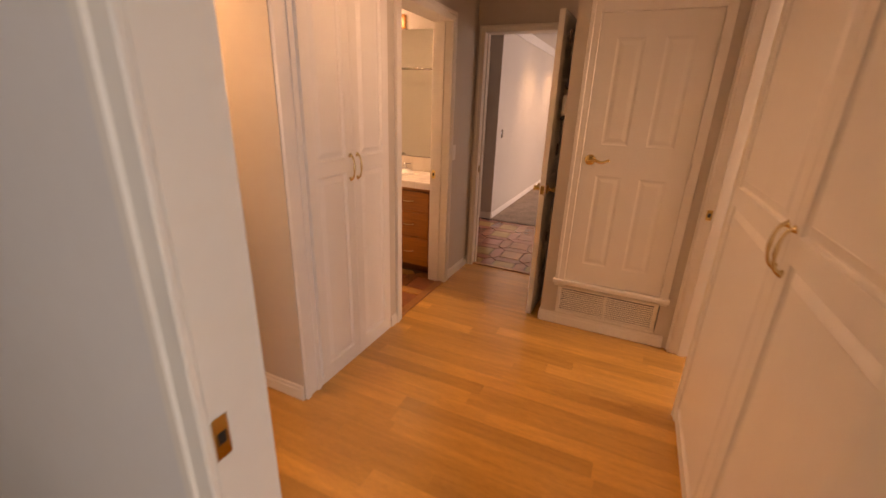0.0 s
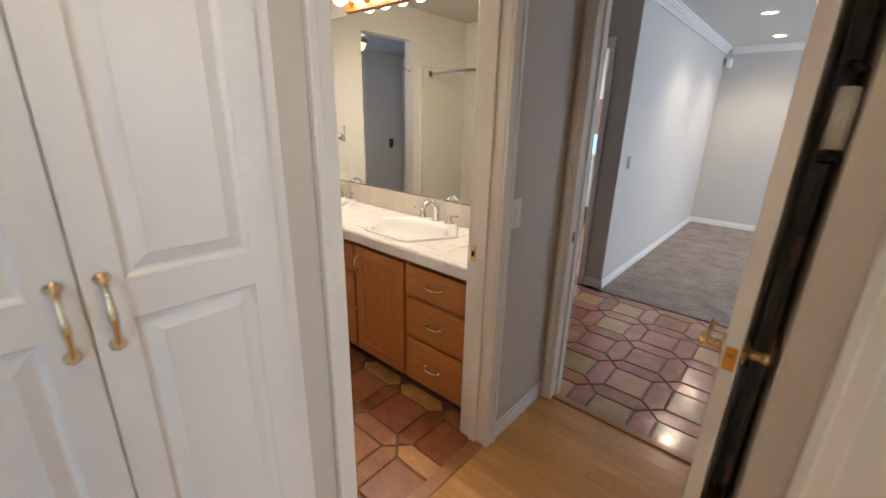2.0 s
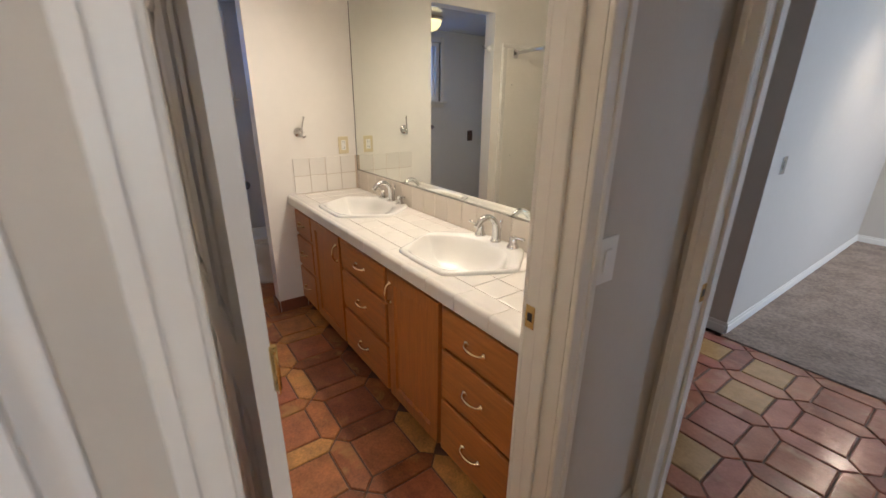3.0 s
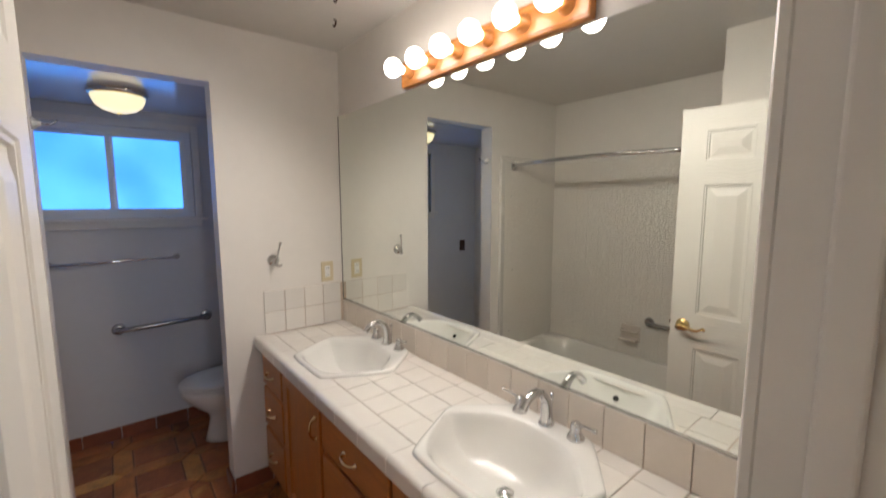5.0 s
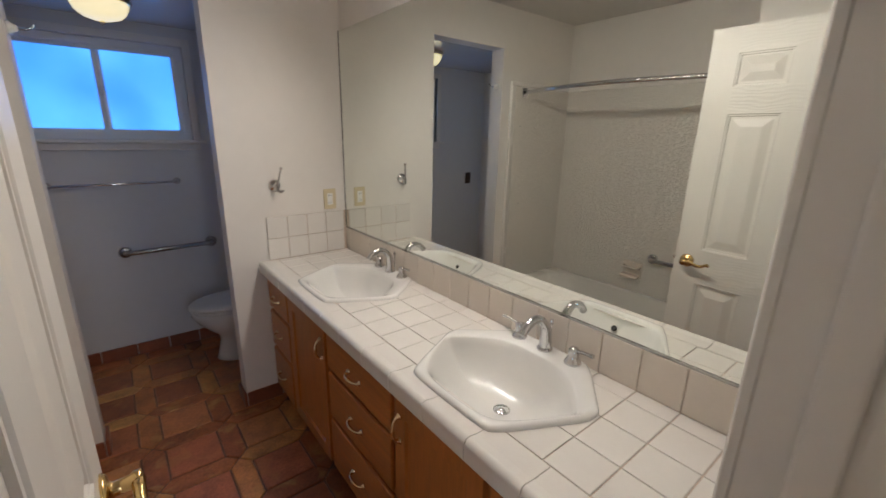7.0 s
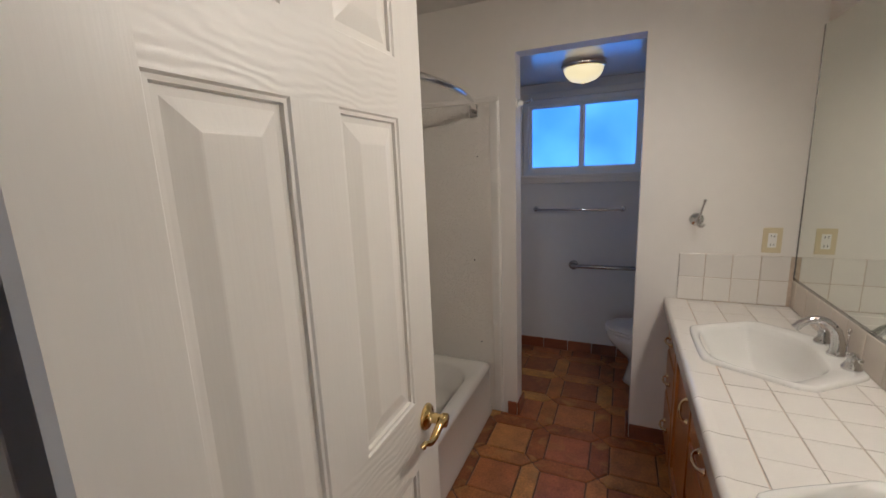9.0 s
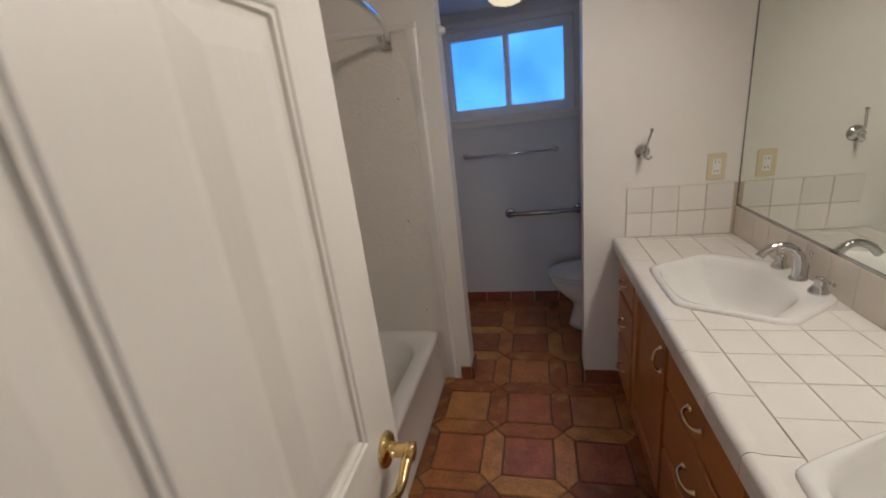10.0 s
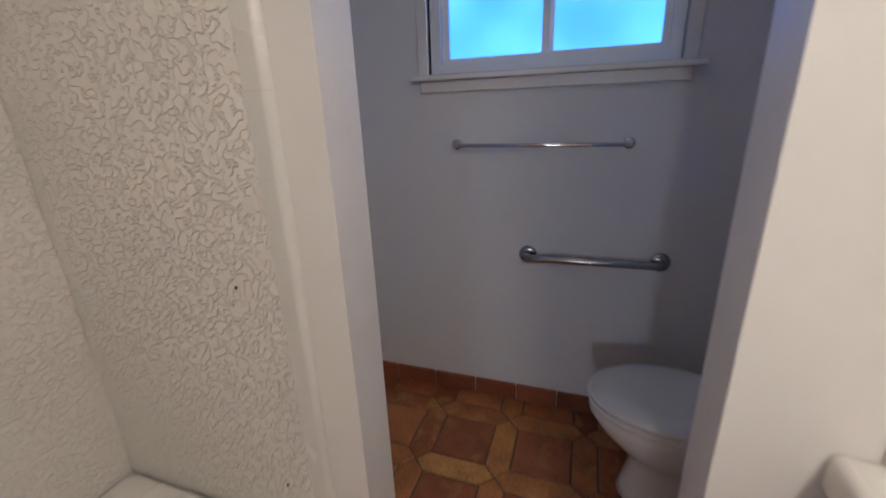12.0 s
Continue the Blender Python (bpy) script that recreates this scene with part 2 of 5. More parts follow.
FROST = bpy.data.materials.new("frosted_glass")
FROST.use_nodes = True
fb = FROST.node_tree.nodes["Principled BSDF"]
fb.inputs["Base Color"].default_value, fb.inputs["Roughness"].default_value = (0.9, 0.95, 1.0, 1), 0.35
# noise tints the glass to imitate soft bright patches of sky behind it
fno, fcr, fgeo = FROST.node_tree.nodes.new("ShaderNodeTexNoise"), FROST.node_tree.nodes.new("ShaderNodeValToRGB"), FROST.node_tree.nodes.new("ShaderNodeNewGeometry")
fno.inputs["Scale"].default_value, fno.inputs["Detail"].default_value = 5.0, 2.0
fcr.color_ramp.elements[0].position, fcr.color_ramp.elements[1].position = 0.38, 0.68
fcr.color_ramp.elements[0].color, fcr.color_ramp.elements[1].color = (0.86, 0.91, 0.96, 1), (1, 1, 1, 1)
FROST.node_tree.links.new(fgeo.outputs["Position"], fno.inputs["Vector"])
FROST.node_tree.links.new(fno.outputs["Fac"], fcr.inputs["Fac"])
FROST.node_tree.links.new(fcr.outputs[0], fb.inputs["Base Color"])
fb.inputs["Transmission Weight"].default_value, fb.inputs["IOR"].default_value = 1.0, 1.2

# pressed leaf-like relief of the shower panels
SURROUND = mat("pressed_shower_panel", (0.83, 0.79, 0.73), 0.34, vary=0.02, scale=3.0)
sn, sl = SURROUND.node_tree.nodes, SURROUND.node_tree.links
sgeo = next(x for x in sn if x.type == "NEW_GEOMETRY")
sno, sab, ssub, sbp, srg = (sn.new("ShaderNodeTexNoise"), sn.new("ShaderNodeMath"), sn.new("ShaderNodeMath"), sn.new("ShaderNodeBump"), sn.new("ShaderNodeMapRange"))
sno.inputs["Scale"].default_value, sno.inputs["Detail"].default_value = 62.0, 0.6
ssub.operation, sab.operation = "SUBTRACT", "ABSOLUTE"
ssub.inputs[1].default_value = 0.5
sl.new(sgeo.outputs["Position"], sno.inputs["Vector"])
sl.new(sno.outputs["Fac"], ssub.inputs[0])
sl.new(ssub.outputs[0], sab.inputs[0])
sl.new(sab.outputs[0], srg.inputs["Value"])
srg.inputs["From Min"].default_value, srg.inputs["From Max"].default_value = 0.006, 0.062
sxyz, sadd = sn.new("ShaderNodeSeparateXYZ"), sn.new("ShaderNodeMath")
sl.new(sgeo.outputs["Position"], sxyz.inputs[0])
sl.new(sxyz.outputs[0], sadd.inputs[0])
sl.new(sxyz.outputs[1], sadd.inputs[1])
lines = []
for src in (sadd.outputs[0], sxyz.outputs[2]):
    sdv, sfr, sgt = sn.new("ShaderNodeMath"), sn.new("ShaderNodeMath"), sn.new("ShaderNodeMath")
    sdv.operation, sfr.operation, sgt.operation = "DIVIDE", "FRACT", "GREATER_THAN"
    sdv.inputs[1].default_value, sgt.inputs[1].default_value = 0.108, 0.022
    sl.new(src, sdv.inputs[0])
    sl.new(sdv.outputs[0], sfr.inputs[0])
    sl.new(sfr.outputs[0], sgt.inputs[0])
    lines.append(sgt)
sm1, sm2 = sn.new("ShaderNodeMath"), sn.new("ShaderNodeMath")
sm1.operation = sm2.operation = "MULTIPLY"
sl.new(lines[0].outputs[0], sm1.inputs[0])
sl.new(lines[1].outputs[0], sm1.inputs[1])
sl.new(sm1.outputs[0], sm2.inputs[0])
sl.new(srg.outputs[0], sm2.inputs[1])
sl.new(sm2.outputs[0], sbp.inputs["Height"])
sbp.inputs["Strength"].default_value, sbp.inputs["Distance"].default_value = 0.75, 0.0055
sl.new(sbp.outputs[0], sn["Principled BSDF"].inputs["Normal"])

# ---- builders ----


def bx(bm, x0, x1, y0, y1, z0, z1, bevel=0.0, seg=2):
    m = Matrix.Translation(((x0 + x1) / 2, (y0 + y1) / 2, (z0 + z1) / 2)) @ Matrix.Diagonal((x1 - x0, y1 - y0, z1 - z0, 1))
    v = bmesh.ops.create_cube(bm, size=1, matrix=m)["verts"]
    if bevel:
        e = list({e for q in v for e in q.link_edges})
        bmesh.ops.bevel(bm, geom=e, offset=bevel, segments=seg, affect="EDGES", profile=0.5)
    return bm


def box(x0, x1, y0, y1, z0, z1, bevel=0.0, seg=2):
    return bx(bmesh.new(), x0, x1, y0, y1, z0, z1, bevel, seg)


def tube(pts, r, seg=12, bm=None, caps=True, radii=None):
    """A round bar along the points."""
    bm = bm or bmesh.new()
    pts = [Vector(p) for p in pts]
    rings, side = [], None
    for i, p in enumerate(pts):
        d = (pts[min(i + 1, len(pts) - 1)] - pts[max(i - 1, 0)]).normalized()
        if side is None:
            side = d.cross(Vector((0, 0, 1)) if abs(d.z) < 0.9 else Vector((1, 0, 0))).normalized()
        side = (side - d * side.dot(d)).normalized()
        up = d.cross(side)
        rr = radii[i] if radii else r
        rings.append([bm.verts.new(p + (side * math.cos(a) + up * math.sin(a)) * rr) for a in [2 * math.pi * k / seg for k in range(seg)]])
    for a, b in zip(rings, rings[1:]):
        for k in range(seg):
            bm.faces.new((a[k], a[(k + 1) % seg], b[(k + 1) % seg], b[k])).smooth = True
    if caps:
        bm.faces.new(rings[0][::-1])
        bm.faces.new(rings[-1])
    return bm


def arc(p0, p1, bulge, n=14):
    """Points from p0 to p1, bowed by the vector bulge at the middle."""
    p0, p1, bulge = Vector(p0), Vector(p1), Vector(bulge)
    return [p0.lerp(p1, i / n) + bulge * math.sin(math.pi * i / n) for i in range(n + 1)]


def spline(pts, n=6):
    pts = [Vector(p) for p in pts]
    q = [pts[0]] + pts + [pts[-1]]
    out = []
    for i in range(1, len(q) - 2):
        for j in range(n):
            t = j / n
            a, b, c, d = q[i - 1], q[i], q[i + 1], q[i + 2]
            out.append(0.5 * ((2 * b) + (c - a) * t + (2 * a - 5 * b + 4 * c - d) * t * t + (3 * b - a - 3 * c + d) * t ** 3))
    return out + [pts[-1]]


def lathe(profile, m=None, seg=24, bm=None, sx=1.0, sy=1.0):
    """A turned body from (radius, height) pairs."""
    bm = bm or bmesh.new()
    m = m or Matrix()
    rings = [[bm.verts.new(m @ Vector((r * sx * math.cos(2 * math.pi * k / seg), r * sy * math.sin(2 * math.pi * k / seg), z))) for k in range(seg)] for r, z in profile]
    for a, b in zip(rings, rings[1:]):
        for k in range(seg):
            bm.faces.new((a[k], a[(k + 1) % seg], b[(k + 1) % seg], b[k])).smooth = True
    if profile[0][0] > 1e-4:
        bm.faces.new(rings[0][::-1])
    if profile[-1][0] > 1e-4:
        bm.faces.new(rings[-1])
    bmesh.ops.remove_doubles(bm, verts=bm.verts, dist=1e-5)
    return bm


def prism(bm, pts, z0, z1, bevel=0.0):
    """An upright prism over the outline."""
    a = [bm.verts.new((x, y, z0)) for x, y in pts]
    b = [bm.verts.new((x, y, z1)) for x, y in pts]
    n = len(pts)
    bm.faces.new(a[::-1])
    top = bm.faces.new(b)
    for k in range(n):
        bm.faces.new((a[k], a[(k + 1) % n], b[(k + 1) % n], b[k]))
    if bevel:
        bmesh.ops.bevel(bm, geom=list(top.edges), offset=bevel, segments=1, affect="EDGES")
    return bm


def mesh_of(name, bm, material):
    bmesh.ops.recalc_face_normals(bm, faces=bm.faces)
    me = bpy.data.meshes.new(name)
    bm.to_mesh(me)
    bm.free()
    for m in material if isinstance(material, (tuple, list)) else (material,):
        me.materials.append(m)
    return me


def place_of(ob):
    m = ob.matrix_basis
    return place_of(ob.parent) @ ob.matrix_parent_inverse @ m if ob.parent else m


def part(name, bm, material, parent, label="", local=False):
    """Links a bmesh as one mesh under a thing; its points are in the world, or in the thing's own space if local."""
    ob = new(name, mesh_of(name, bm, material) if isinstance(bm, bmesh.types.BMesh) else bm)
    ob.parent = parent
    if not local:
        ob.matrix_parent_inverse = place_of(parent).inverted()
    return tagged(ob, label)


def thing(name, at, label, category, group=""):
    ob = new(name)
    ob.empty_display_size = 0.05
    ob.matrix_basis = at if isinstance(at, Matrix) else Matrix.Translation(at)
    return tagged(ob, label, category, group)


def solid(name, bm, material, label, category, group=""):
    return tagged(new(name, mesh_of(name, bm, material)), label, category, group)


def structure(name, bm, material, label, category="wall"):
    return tagged(new(name, mesh_of(name, bm, material)), label, category, kind="structure")


def boxes(*rows):
    bm = bmesh.new()
    for r in rows:
        bx(bm, *r)
    return bm


RINGS = [(0.0, 0.0), (0.003, 0.004), (0.009, 0.0045), (0.011, 0.011), (0.021, 0.011), (0.054, 0.002), (0.057, 0.0015)]


def leaf(w, h, t, panels, rings=RINGS, back=True, bm=None, grain=False):
    """A panelled slab: x 0..w, z 0..h, front at y 0 and back at y t. panels: (x0, x1, z0, z1) with sunk and raised fields."""
    bm = bm or bmesh.new()
    xs = sorted({0, w, *[p[0] for p in panels], *[p[1] for p in panels]})
    zs = sorted({0, h, *[p[2] for p in panels], *[p[3] for p in panels]})
    for y, s in ((0, 1), (t, -1)) if back else ((0, 1),):
        for x0, x1 in zip(xs, xs[1:]):
            for z0, z1 in zip(zs, zs[1:]):
                cx, cz = (x0 + x1) / 2, (z0 + z1) / 2
                if not any(p[0] < cx < p[1] and p[2] < cz < p[3] for p in panels):
                    f = bm.faces.new([bm.verts.new(c) for c in ((x0, y, z0), (x1, y, z0), (x1, y, z1), (x0, y, z1))])
                    if grain and panels and panels[0][0] < cx < max(p[1] for p in panels) and not any(p[2] < cz < p[3] for p in panels):
                        f.material_index = 1
        for x0, x1, z0, z1 in panels:
            loops = []
            for i, d in rings:
                loops.append([bm.verts.new(c) for c in ((x0 + i, y + s * d, z0 + i), (x1 - i, y + s * d, z0 + i), (x1 - i, y + s * d, z1 - i), (x0 + i, y + s * d, z1 - i))])
            for a, b in zip(loops, loops[1:]):
                for k in range(4):
                    bm.faces.new((a[k], a[(k + 1) % 4], b[(k + 1) % 4], b[k]))
            bm.faces.new(loops[-1])
    if not back:
        bm.faces.new([bm.verts.new(c) for c in ((0, t, 0), (w, t, 0), (w, t, h), (0, t, h))])
    for c in (((0, 0, 0), (w, 0, 0), (w, t, 0), (0, t, 0)), ((0, 0, h), (w, 0, h), (w, t, h), (0, t, h)),
              ((0, 0, 0), (0, t, 0), (0, t, h), (0, 0, h)), ((w, 0, 0), (w, t, 0), (w, t, h), (w, 0, h))):
        bm.faces.new([bm.verts.new(q) for q in c])
    bmesh.ops.remove_doubles(bm, verts=bm.verts, dist=1e-5)
    return bm


def six_panels(w, s=0.115, m=0.11):
    a, b, c, d = s, (w - m) / 2, (w + m) / 2, w - s
    return [(x0, x1, z0, z1) for x0, x1 in ((a, b), (c, d)) for z0, z1 in ((0.22, 0.823), (1.0, 1.648), (1.765, 1.905))]


def lever_set(parent, x, z, y, out, toward, material=BRASS):
    """A rosette and curled lever on a leaf, in the leaf's space. out: +1 or -1 along y; toward: the way the lever points along x."""
    turn = pose(x, y, z, 90, 0, 0) if out < 0 else pose(x, y, z, -90, 0, 0)
    part("rosette", lathe([(0.0, 0.0), (0.033, 0.0), (0.033, 0.004), (0.029, 0.009), (0.016, 0.011), (0.013, 0.016), (0.013, 0.04), (0.017, 0.044), (0.017, 0.056), (0.0, 0.06)], turn), material, parent, "polished brass rosette", True)
    o = out * 0.05
    pts = spline([(x, y + o, z), (x + toward * 0.03, y + o, z + 0.004), (x + toward * 0.06, y + o, z - 0.006), (x + toward * 0.085, y + o, z - 0.004), (x + toward * 0.108, y + o, z + 0.010), (x + toward * 0.112, y + o * 0.9, z + 0.002)])
    n = len(pts)
    part("lever", tube(pts, 0.007, 10, radii=[0.011 - 0.006 * i / n + (0.002 if i > n - 4 else 0) for i in range(n)]), material, parent, "curled brass lever", True)


def hinge(parent, x, y, z, material=BRASS):
    bm = tube([(x, y, z - 0.045), (x, y, z + 0.045)], 0.007, 10)
    bx(bm, x - 0.018, x + 0.018, y, y + 0.003, z - 0.044, z + 0.044)
    part("hinge", bm, material, parent, "small butt hinge", True)


def casing(name, axis, face, out, a0, a1, top, label, w=0.062, d=0.016, z0=0.0):
    """Moulded trim round a doorway. axis: the way the wall runs; face: its surface; out: the way it faces; a0, a1: the opening."""
    bm = bmesh.new()

    def piece(u0, u1, v0, v1, dd):
        f0, f1 = sorted((face, face + out * dd))
        if axis == "y":
            bx(bm, f0, f1, u0, u1, v0, v1, 0.003, 1)
        else:
            bx(bm, u0, u1, f0, f1, v0, v1, 0.003, 1)
    piece(a0 - w, a0, z0, top + w, d)
    piece(a1, a1 + w, z0, top + w, d)
    piece(a0, a1, top, top + w, d)
    piece(a0 - w, a0 - w * 0.62, z0, top + w + 0.001, d + 0.006)
    piece(a1 + w * 0.62, a1 + w, z0, top + w + 0.001, d + 0.006)
    piece(a0 - w * 0.6, a1 + w * 0.6, top + w * 0.62, top + w + 0.001, d + 0.006)
    return structure(name, bm, TRIM, label, "trim")


def baseboard(rows, h=0.085, d=0.013):
    """rows: (axis, face, out, u0, u1) runs of moulded skirting."""
    for axis, face, out, u0, u1 in rows:
        bm = bmesh.new()
        for dd, hh in ((d, h * 0.72), (d * 0.62, h)):
            f0, f1 = sorted((face, face + out * dd))
            if axis == "y":
                bx(bm, f0, f1, u0, u1, 0, hh, 0.003, 1)
            else:
                bx(bm, u0, u1, f0, f1, 0, hh, 0.003, 1)
        structure("baseboard", bm, TRIM, "white painted moulded baseboard along the wall", "baseboard")


# ---- structure ----
XW, XE = -0.88, 0.88          # hall side walls
YB, YN, YC = 1.565, 3.79, 3.02  # corner by the linen cabinet, north wall, closet front
BX0, BX1, BY0, BY1 = -3.21, -1.01, 1.655, 3.80  # bathroom
TX0, TX1 = -4.27, -3.33       # toilet room
DB0, DB1 = 2.53, 3.255        # bathroom doorway along y
DN0, DN1 = -0.81, -0.03       # tile hall doorway along x
DE0, DE1 = 2.365, 2.975       # side room doorway along y
HEAD, HC, BC, TC, NC = 2.03, 2.44, 2.47, 2.17, 2.42

# hall walls
structure("wall_hall_west", boxes((XW - 0.065, XW, 2.397, DB0 - 0.02, 0, HC), (XW - 0.065, XW, DB1 + 0.02, YN, 0, HC), (XW - 0.065, XW, DB0 - 0.02, DB1 + 0.02, HEAD + 0.02, HC),
                                  (XW - 0.065, XW, YB + 0.045, 2.40, 2.16, HC)), HALL_PAINT, "greige painted hall wall beside the bathroom door")
structure("wall_hall_branch", boxes((-4.4, XW, YB, YB + 0.045, 0, HC)), HALL_PAINT, "greige painted wall of the hall branch")
structure("wall_hall_north", boxes((XW - 0.065, DN0 - 0.02, YN, YN + 0.06, 0, HC), (DN1 + 0.02, 0.08, YN, YN + 0.06, 0, HC), (DN0 - 0.02, DN1 + 0.02, YN, YN + 0.06, HEAD + 0.02, HC)), HALL_PAINT, "greige painted wall round the tile hall doorway")
structure("wall_closet", boxes((0.02, 0.08, YC, YN, 0, HC), (0.08, 0.145, YC, YC + 0.09, 0, HC), (0.772, XE, YC, YC + 0.09, 0, HC), (0.145, 0.772, YC, YC + 0.09, 2.0, HC),
                               (0.145, 0.772, YC, YC + 0.09, 0.0, 0.10), (0.145, 0.772, YC, YC + 0.09, 0.295, 0.345)), HALL_PAINT, "greige painted front and side of the furnace closet")
structure("wall_closet_back", boxes((0.08, 1.0, 3.60, 3.72, 0, HC)), HALL_PAINT, "dim back wall inside the furnace closet")
structure("wall_hall_east", boxes((XE, XE + 0.06, DE1 + 0.02, YC + 0.1, 0, HC), (XE, XE + 0.06, 2.335, DE0 - 0.02, 0, HC), (XE, XE + 0.06, DE0 - 0.02, DE1 + 0.02, HEAD + 0.02, HC),
                                  (XE, XE + 0.06, 0.72, 0.84, 0, HC), (XE, XE + 0.06, 0.84, 2.335, 2.16, HC)), HALL_PAINT, "greige painted hall wall round the wardrobe")
structure("wall_wardrobe_back", boxes((1.45, 1.5, 0.6, 2.34, 0, HC), (0.94, 1.45, 2.29, 2.335, 0, HC)), HALL_PAINT, "plain back of the built-in wardrobe")
structure("wall_hall_south", boxes((-4.4, -0.122, 0.66, 0.72, 0, HC), (0.72, 1.5, 0.66, 0.72, 0, HC), (-0.122, 0.72, 0.66, 0.72, HEAD + 0.02, HC)), HALL_PAINT, "greige painted hall wall round the bedroom doorway")
structure("wall_bedroom", boxes((-3.2, -0.122, 0.60, 0.66, 0, HC), (0.72, 3.0, 0.60, 0.66, 0, HC), (-0.122, 0.72, 0.60, 0.66, HEAD + 0.02, HC)), COOL_PAINT, "light grey bedroom wall round the doorway")
structure("wall_bedroom_far", boxes((-3.3, -3.2, -3.2, 0.66, 0, HC), (3.0, 3.1, -3.2, 0.66, 0, HC), (-3.2, 3.0, -3.3, -3.2, 0, HC)), COOL_PAINT, "light grey bedroom walls behind the doorway")
structure("wall_branch_end", boxes((-4.5, -4.4, 0.6, YB + 0.05, 0, HC)), HALL_PAINT, "greige painted end of the hall branch")

# side room
structure("wall_side_room", boxes((0.94, 1.0, 1.5, DE0 - 0.02, 0, HC), (0.94, 1.0, DE1 + 0.02, 5.1, 0, HC), (0.94, 1.0, DE0 - 0.02, DE1 + 0.02, HEAD + 0.02, HC),
                                  (0.94, 3.6, 5.1, 5.2, 0, HC), (3.5, 3.6, 1.5, 5.1, 0, HC), (1.5, 3.5, 1.4, 1.5, 0, HC)), COOL_PAINT, "pale walls of the side room")

# bathroom walls
structure("wall_bath_east", boxes((-1.01, -0.945, BY0, DB0 - 0.02, 0, BC), (-1.01, -0.945, DB1 + 0.02, BY1, 0, BC), (-1.01, -0.945, DB0 - 0.02, DB1 + 0.02, HEAD + 0.02, BC)), BATH_PAINT, "pale painted bathroom wall round the door")
structure("wall_bath_north", boxes((TX0, -0.945, BY1, BY1 + 0.1, 0, BC)), BATH_PAINT, "pale painted bathroom wall behind the mirror")
structure("wall_bath_south", boxes((TX0, -0.945, YB + 0.045, BY0, 0, BC)), BATH_PAINT, "pale painted bathroom wall behind the tub")
structure("wall_tub_end", boxes((-1.67, -1.01, BY0, 2.40, 0, BC)), BATH_PAINT, "pale painted block at the foot of the tub")
structure("wall_bath_west", boxes((TX1, BX0, 3.128, BY1, 0, BC), (TX1, BX0, BY0, 2.486, 0, BC), (TX1, BX0, 2.486, 3.128, 2.16, BC)), BATH_PAINT, "pale painted wall with an opening to the toilet")
WY0, WY1, WZ0, WZ1 = 2.285, 3.185, 1.475, 2.06
structure("wall_toilet_window", boxes((TX0 - 0.14, TX0, BY0, WY0, 0, BC), (TX0 - 0.14, TX0, WY1, BY1 + 0.1, 0, BC), (TX0 - 0.14, TX0, WY0, WY1, 0, WZ0), (TX0 - 0.14, TX0, WY0, WY1, WZ1, BC)), COOL_PAINT, "light grey painted outer wall with the frosted window")

# tile hall and carpet room
structure("wall_tile_hall_south", boxes((-3.2, DN0 - 0.02, YN + 0.06, YN + 0.12, 0, NC), (DN1 + 0.02, 1.5, YN + 0.06, YN + 0.12, 0, NC), (DN0 - 0.02, DN1 + 0.02, YN + 0.06, YN + 0.12, HEAD + 0.02, NC)), HALL_PAINT, "greige wall of the tile hall")
structure("wall_carpet_room_corner", boxes((-1.39, -1.32, 5.50, 5.62, 0, NC), (-1.32, -1.20, 5.50, 9.07, 0, NC), (-3.2, -2.14, 5.50, 5.62, 0, NC), (-2.14, -1.39, 5.50, 5.62, HEAD, NC)), HALL_PAINT, "greige wall corner between tile hall and carpet room")
structure("wall_carpet_room_far", boxes((-1.32, 3.5, 9.07, 9.17, 0, NC), (3.5, 3.6, 5.2, 9.17, 0, NC), (1.5, 3.5, 5.2, 5.3, 0, NC), (1.45, 1.55, 3.91, 5.3, 0, NC)), HALL_PAINT, "greige far walls of the carpet room")
structure("wall_kitchen", boxes((-3.3, -3.2, 3.85, 8.0, 0, NC), (-3.2, -1.32, 8.0, 8.1, 0, 0.99), (-3.2, -1.32, 8.0, 8.1, 1.30, NC), (-3.2, -3.05, 8.0, 8.1, 0.99, 1.30), (-1.6, -1.32, 8.0, 8.1, 0.99, 1.30)), COOL_PAINT, "pale walls of the kitchen beyond")

# ceilings
structure("ceiling_hall", boxes((-4.5, 1.5, 0.6, YN + 0.06, HC, HC + 0.08)), CEIL_PAINT, "flat painted hall ceiling", "ceiling")
structure("ceiling_bathroom", boxes((TX0 - 0.14, -0.945, YB, BY1 + 0.1, BC, BC + 0.08)), CEIL_PAINT, "flat painted bathroom ceiling", "ceiling")
structure("ceiling_toilet", boxes((TX0, TX1, BY0, BY1, TC, TC + 0.06)), GLOSS_CEIL, "lowered painted ceiling over the toilet", "ceiling")
structure("ceiling_carpet_room", boxes((-3.3, 3.6, YN + 0.06, 9.17, NC, NC + 0.08)), CEIL_PAINT, "flat painted ceiling with downlights", "ceiling")
structure("ceiling_bedroom", boxes((-3.3, 3.1, -3.3, 0.66, HC, HC + 0.08)), CEIL_PAINT, "flat painted bedroom ceiling", "ceiling")
structure("ceiling_side_room", boxes((1.5, 3.6, 1.4, 5.2, HC, HC + 0.08), (0.94, 1.5, 3.86, 5.2, HC, HC + 0.08)), CEIL_PAINT, "flat painted side room ceiling", "ceiling")

